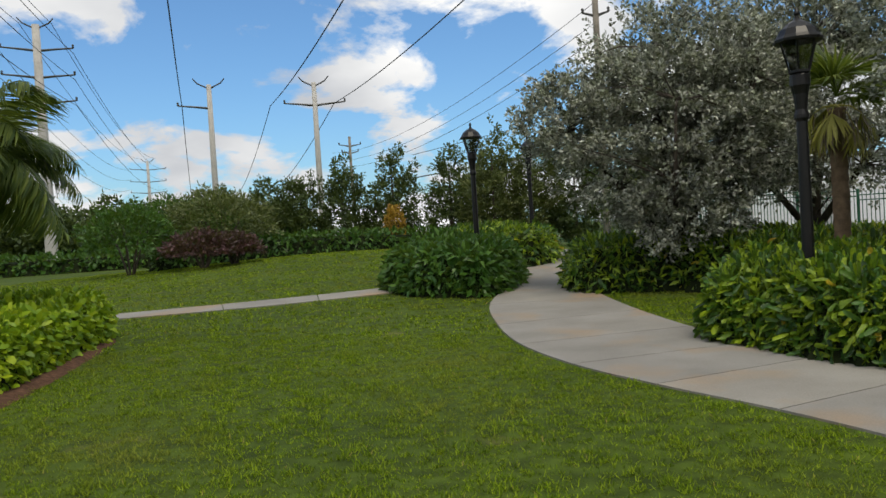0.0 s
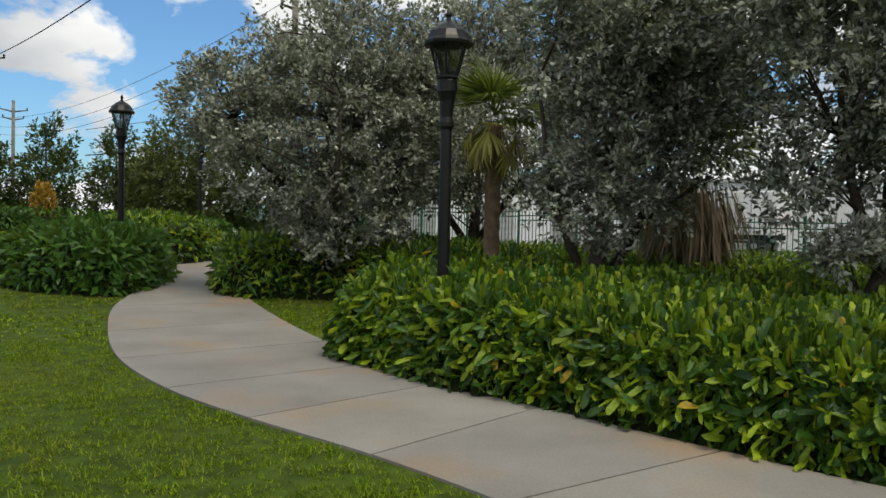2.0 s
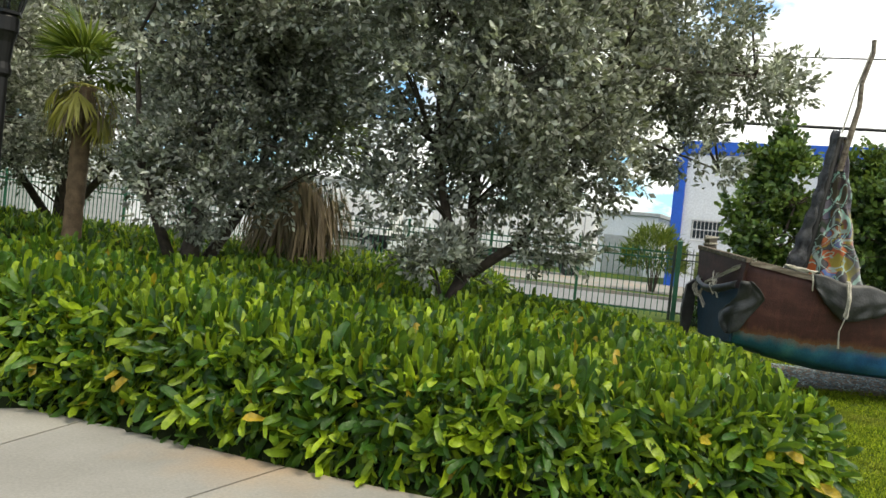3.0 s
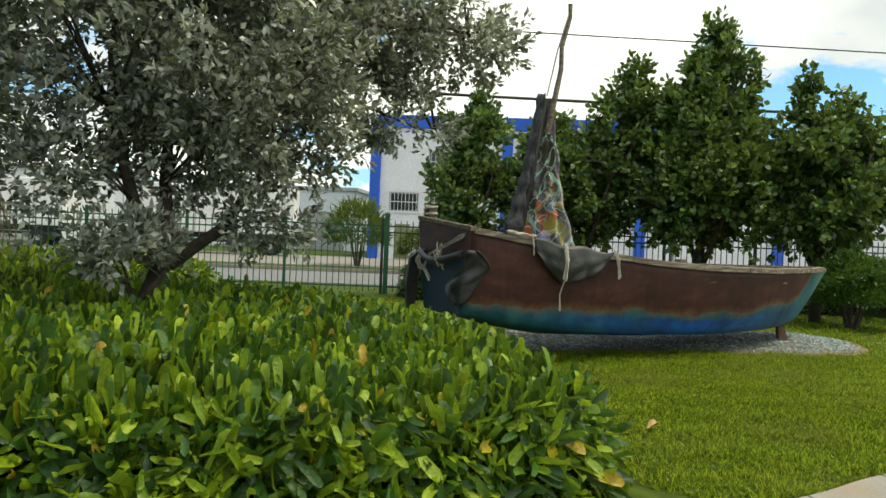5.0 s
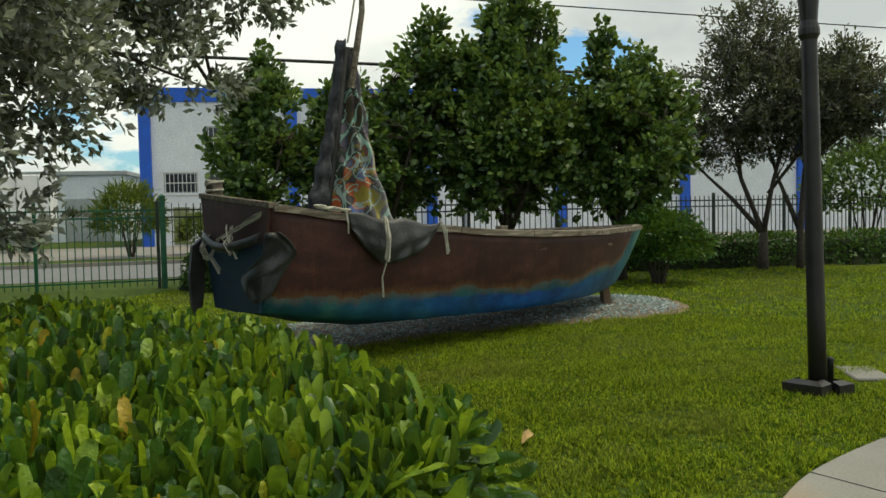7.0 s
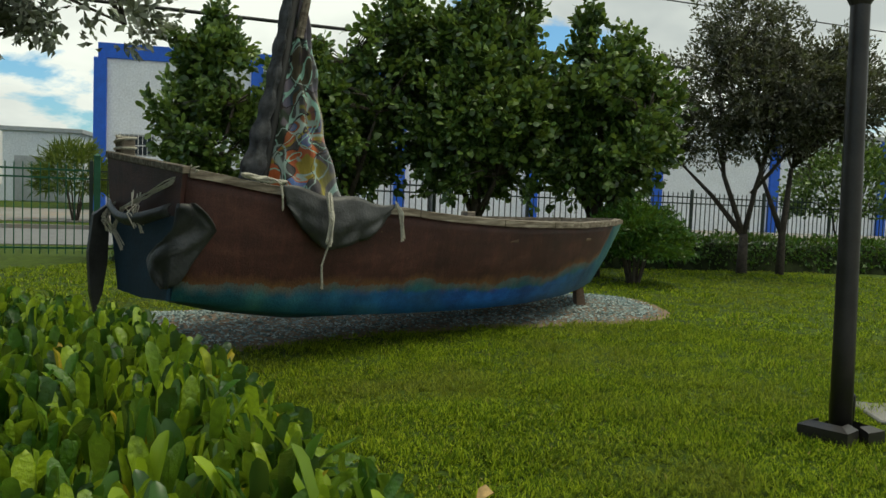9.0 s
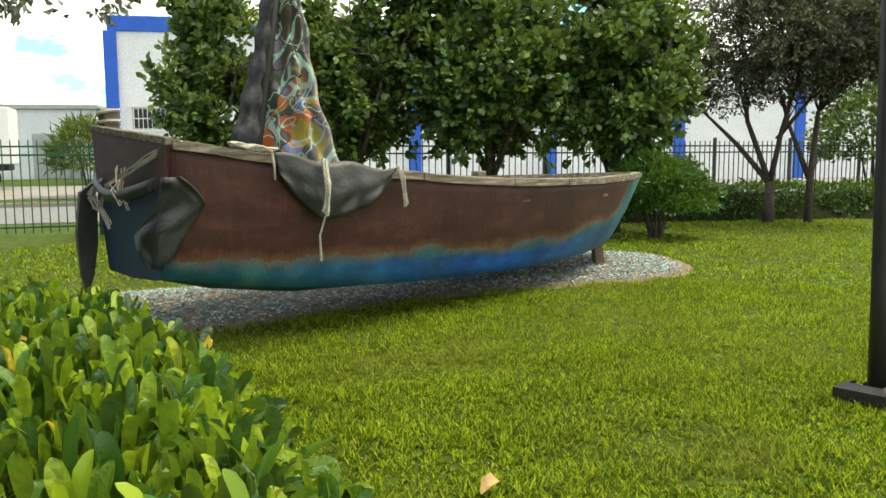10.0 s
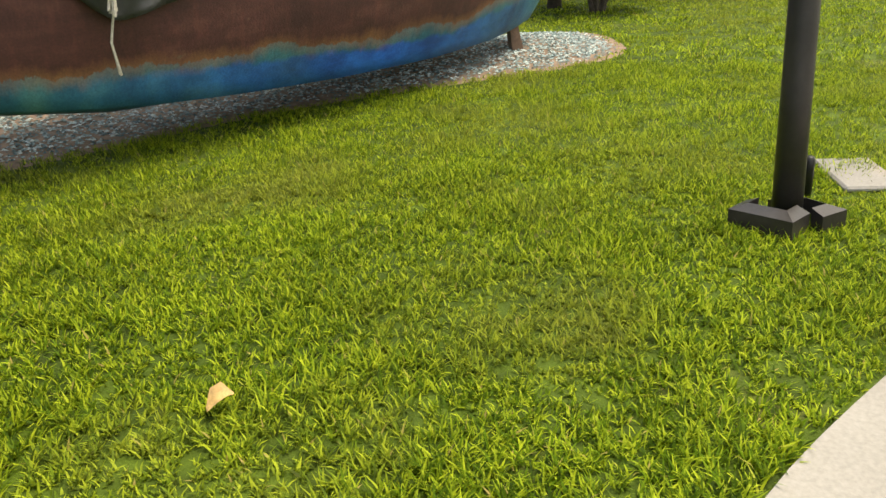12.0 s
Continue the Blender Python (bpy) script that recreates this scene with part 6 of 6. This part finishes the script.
# ---- power poles and cables ----
def cable(a, b_, sag, radius, label, group="overhead cables"):
    a, b_ = Vector(a), Vector(b_)
    bm = bmesh.new()
    n = 24
    tube(bm, [a.lerp(b_, i / n) - Vector((0, 0, sag * 4 * (i / n) * (1 - i / n))) for i in range(n + 1)], radius, 5)
    tagged(part("cable", bm, M_DARK, smooth=True), label, "cable", group)


def power_pole(x, y, h, r0, r1, rz, arms, label, material=None, cap=True, half=2.3):
    base = thing("power_pole", pose(x, y, gz(x, y), 0, 0, rz), label, "power pole")
    bm = bmesh.new()
    lathe(bm, [(r0, -0.2), (r0, 0.1), ((r0 + r1) / 2, h / 2), (r1, h)], 14)
    part("shaft", bm, material or M_POLE, base, smooth=True)
    for z, l, rr in arms:
        for s, e in ((-1, l), (1, rr)):
            if e <= 0:
                continue
            bm = bmesh.new()
            tube(bm, [(0, 0, z - 0.1), (s * e * 0.5, 0, z + 0.02), (s * e, 0, z + 0.12)], [0.09, 0.07, 0.05], 6)
            arm = part("cross_arm", bm, M_STEEL, base)
            bm = bmesh.new()
            lathe(bm, [(0.05, z + 0.1), (0.09, z + 0.18), (0.05, z + 0.24), (0.09, z + 0.3), (0.04, z + 0.38)], 8, cx=s * e)
            part("insulator", bm, M_STEEL, arm)
    if cap:
        for s in (-1, 1):
            bm = bmesh.new()
            tube(bm, [(0, 0, h - 0.3), (s * 0.8, 0, h + 0.1), (s * 1.1, 0, h + 0.45)], [0.06, 0.05, 0.04], 6)
            part("top_bracket", bm, M_STEEL, base)
    return base


CONC = "tall tapered grey concrete power pole with cross arms"
power_pole(-42.1, 41.7, 16.5, 0.42, 0.24, 38, [(14.85, 2.2, 2.2), (13.05, 2.2, 2.2), (11.3, 2.2, 2.2)], CONC)
power_pole(-33.7, 48.7, 12.6, 0.25, 0.17, 32, [(11.0, 2.2, 0)], "grey concrete power pole with one cross arm")
power_pole(-27.2, 52.4, 12.6, 0.25, 0.17, 27, [(11.0, 2.2, 2.2)], CONC)
power_pole(-95.0, 120.0, 17.0, 0.4, 0.22, 38, [(15.5, 3, 3), (13.3, 3, 3), (11.3, 3, 3)], CONC + ", far off")
power_pole(-37.5, 81.0, 12.5, 0.2, 0.14, 30, [(11.5, 1.2, 1.2), (10.7, 0.9, 0.9)], "distant wooden power pole with short cross arms", M_POLE_WOOD, False)
power_pole(-5.4, 43.3, 16.5, 0.22, 0.15, 15, [(13.4, 0.9, 0.9), (12.3, 0.7, 0.7)], "brown wooden power pole rising behind the silver tree", M_POLE_WOOD, False)
LINE = Vector((-0.574, 0.819, 0))
for x, y, z in ((-25.9, 52.9, 11.3), (-30.0, 50.8, 11.3), (-35.2, 47.5, 11.3)):
    p = Vector((x, y, z))
    cable(p - LINE * 75 + Vector((0, 0, 1.0)), p, 1.6, 0.028, "sagging black power line above the lawn")
    cable(p, p + LINE * 110, 3.2, 0.03, "sagging black power line above the lawn")
LINE1 = Vector((-0.56, 0.828, 0))
for z in (14.95, 13.15, 11.4, 16.9):
    for s in ((-1, 1) if z < 16 else (-0.45, 0.45)):
        p = Vector((-42.1 + s * 2.2 * 0.79, 41.7 + s * 2.2 * 0.61, z))
        cable(p - LINE1 * 80, p, 1.6, 0.02, "thin power line on the tall pole")
        cable(p, Vector((-95 + s * 2.3, 120 + s * 1.9, z + 0.6)), 2.2, 0.02, "thin power line on the tall pole")
p6 = Vector((-5.4, 43.3, 13.4))
for dz in (0, -1.1, -2.0):
    cable(p6 + Vector((0, 0, dz)), p6 + Vector((-45, 60, dz)), 2.0, 0.018, "thin power line on the wooden pole")
for y, z, r, lab in ((2.8, 5.7, 0.045, "thick black cable slung along the street"), (2.8, 7.6, 0.02, "thin black cable strung along the street")):
    a = STREET @ Vector((-60, y, z + 0.2))
    b2 = STREET @ Vector((60, y, z + 0.2))
    cable(a, b2, 0.35, r, lab)
tree("street_tree", 33.0, -3.5, [(0, 0, -0.1, 0.14), (0, 0, 1.6, 0.1), (0, 0, 3.2, 0.05)], [[(0, 0, 1.5, 0.07), (0.5, 0.6, 2.6, 0.04), (0.8, 1.0, 3.4, 0.02)]],
     [(0, 0, 3.4, 1.9, 1.9, 1.3), (0, 1.2, 3.0, 1.2, 1.2, 0.9)], M_FIG, "green street tree behind the fence", (0.16, 0.09), 420, 13, 0.24, 35, "round", hollow=0.3)

# ---- lawn blades ----
def blades(name, x0, y0, x1, y1, density, length, width, seed, label, near=None, shape="spike", material=None):
    """Upright grass blades over a stretch of lawn, off the paving, gravel and hedges."""
    rng = np.random.default_rng(seed)
    n = int((x1 - x0) * (y1 - y0) * density)
    m = max(1, n // 9)
    tx, ty = rng.uniform(x0, x1, m), rng.uniform(y0, y1, m)
    own = rng.integers(0, m, n)
    spread = 0.55 / math.sqrt(density / 9)
    x, y = tx[own] + rng.normal(size=n) * spread * 0.6, ty[own] + rng.normal(size=n) * spread * 0.6
    keep = np.ones(n, bool)
    if near is not None:
        keep &= near(x, y)
    x, y = x[keep], y[keep]
    ok = (inside(WALK_POLY, x, y) < -0.025) & (inside(SIDE_POLY, x, y) < -0.02)
    x, y = x[ok], y[ok]
    gd = inside(GRAVEL_POLY, x, y)
    ok = gd < -0.1 - 0.28 * rng.uniform(0, 1, len(x)) ** 2
    x, y = x[ok], y[ok]
    for poly in HEDGES:
        p = np.asarray(poly)
        if p[:, 0].max() < x0 or p[:, 0].min() > x1 or p[:, 1].max() < y0 or p[:, 1].min() > y1:
            continue
        ok = inside(poly, x, y) < 0.05
        x, y = x[ok], y[ok]
    n = len(x)
    tuft = 0.75 + 0.35 * np.sin(x * 5.1 + np.sin(y * 3.3)) * np.sin(y * 4.7 + x * 1.9)
    L = length * rng.uniform(0.55, 1.25, n) * np.clip(tuft, 0.5, 1.3)
    a = rng.uniform(0, 2 * math.pi, n)
    lean = rng.uniform(0.15, 1.0, n)
    ax = np.stack([np.cos(a) * lean, np.sin(a) * lean, np.ones(n)], 1)
    fn = np.stack([-np.cos(a), -np.sin(a), np.full(n, 0.6)], 1) + rng.normal(size=(n, 3)) * 0.3
    pos = np.stack([x, y, ground_z(x, y) - 0.004], 1)
    V, F = leaves(pos, ax, fn, L, width * rng.uniform(0.7, 1.3, n), rng.uniform(0.1, 0.6, n), 0.0, shape)
    tagged(link(name, mesh_of(name, V, F), material or M_GRASS), label, "grass", kind="stuff")


def by_walk(lo, hi):
    return lambda x, y: (np.hypot(x - 6.0, y - 2.9) > lo) & (np.hypot(x - 6.0, y - 2.9) < hi)


blades("lawn_grass", 5.5, -1.0, 12.0, 7.5, 8600, 0.072, 0.0075, 301, "short bright green mown grass blades by the boat", lambda x, y: (np.hypot(x - 6.2, y - 2.8) < 4.6) & (x > 6.0), "blade", M_GRASS_LONG)
blades("lawn_grass", 6.0, -2.0, 15.0, 11.5, 4200, 0.07, 0.0085, 306, "short bright green mown grass blades by the boat", lambda x, y: (np.hypot(x - 6.2, y - 2.8) > 4.5) & (np.hypot(x - 6.2, y - 2.8) < 8.0) & (y > 0.5 - 0.35 * (x - 9)), "spike", M_GRASS_LONG)
blades("lawn_grass", 7.0, -6.0, 24.5, 14.5, 850, 0.07, 0.016, 302, "short bright green mown grass blades by the boat", lambda x, y: (np.hypot(x - 6.2, y - 2.8) > 7.9) & (x + 0.6 * y < 27) & (y > 0.5 - 0.35 * (x - 9)), "spike", M_GRASS_LONG)
blades("lawn_grass", -8.5, 0.2, 2.5, 9.5, 2500, 0.046, 0.0086, 303, "short green mown grass blades on the open lawn", lambda x, y: y + 0.55 * x < 8.5)
blades("lawn_grass", -24.0, 4.0, 0.0, 30.0, 330, 0.056, 0.026, 304, "short green mown grass blades on the mound", lambda x, y: (y + 0.55 * x > 8.4) | (x < -8.4) | (y > 9.4))
blades("lawn_grass", -2.2, 8.0, 3.0, 15.0, 1000, 0.045, 0.009, 305, "short green grass between the footpath and the hedge")
# a dry fallen leaf on the lawn
bm = bmesh.new()
V_, F_ = leaves(np.array([[0.0, 0, 0.05]]), np.array([[1.0, 0, 0.1]]), np.array([[0, 0.2, 1.0]]), 0.1, 0.085, 0.5, 0.5, "round")
me_ = mesh_of("fallen_leaf", V_, F_)
tagged(link("fallen_leaf", me_, plain_mat("dry_leaf", (0.5, 0.33, 0.13), 0.7, 0, 0.35, 20, 0.3)), "curled dry tan leaf lying on the grass", "leaf").matrix_basis = pose(7.42, 4.16, 0.02, 0, 0, 140)
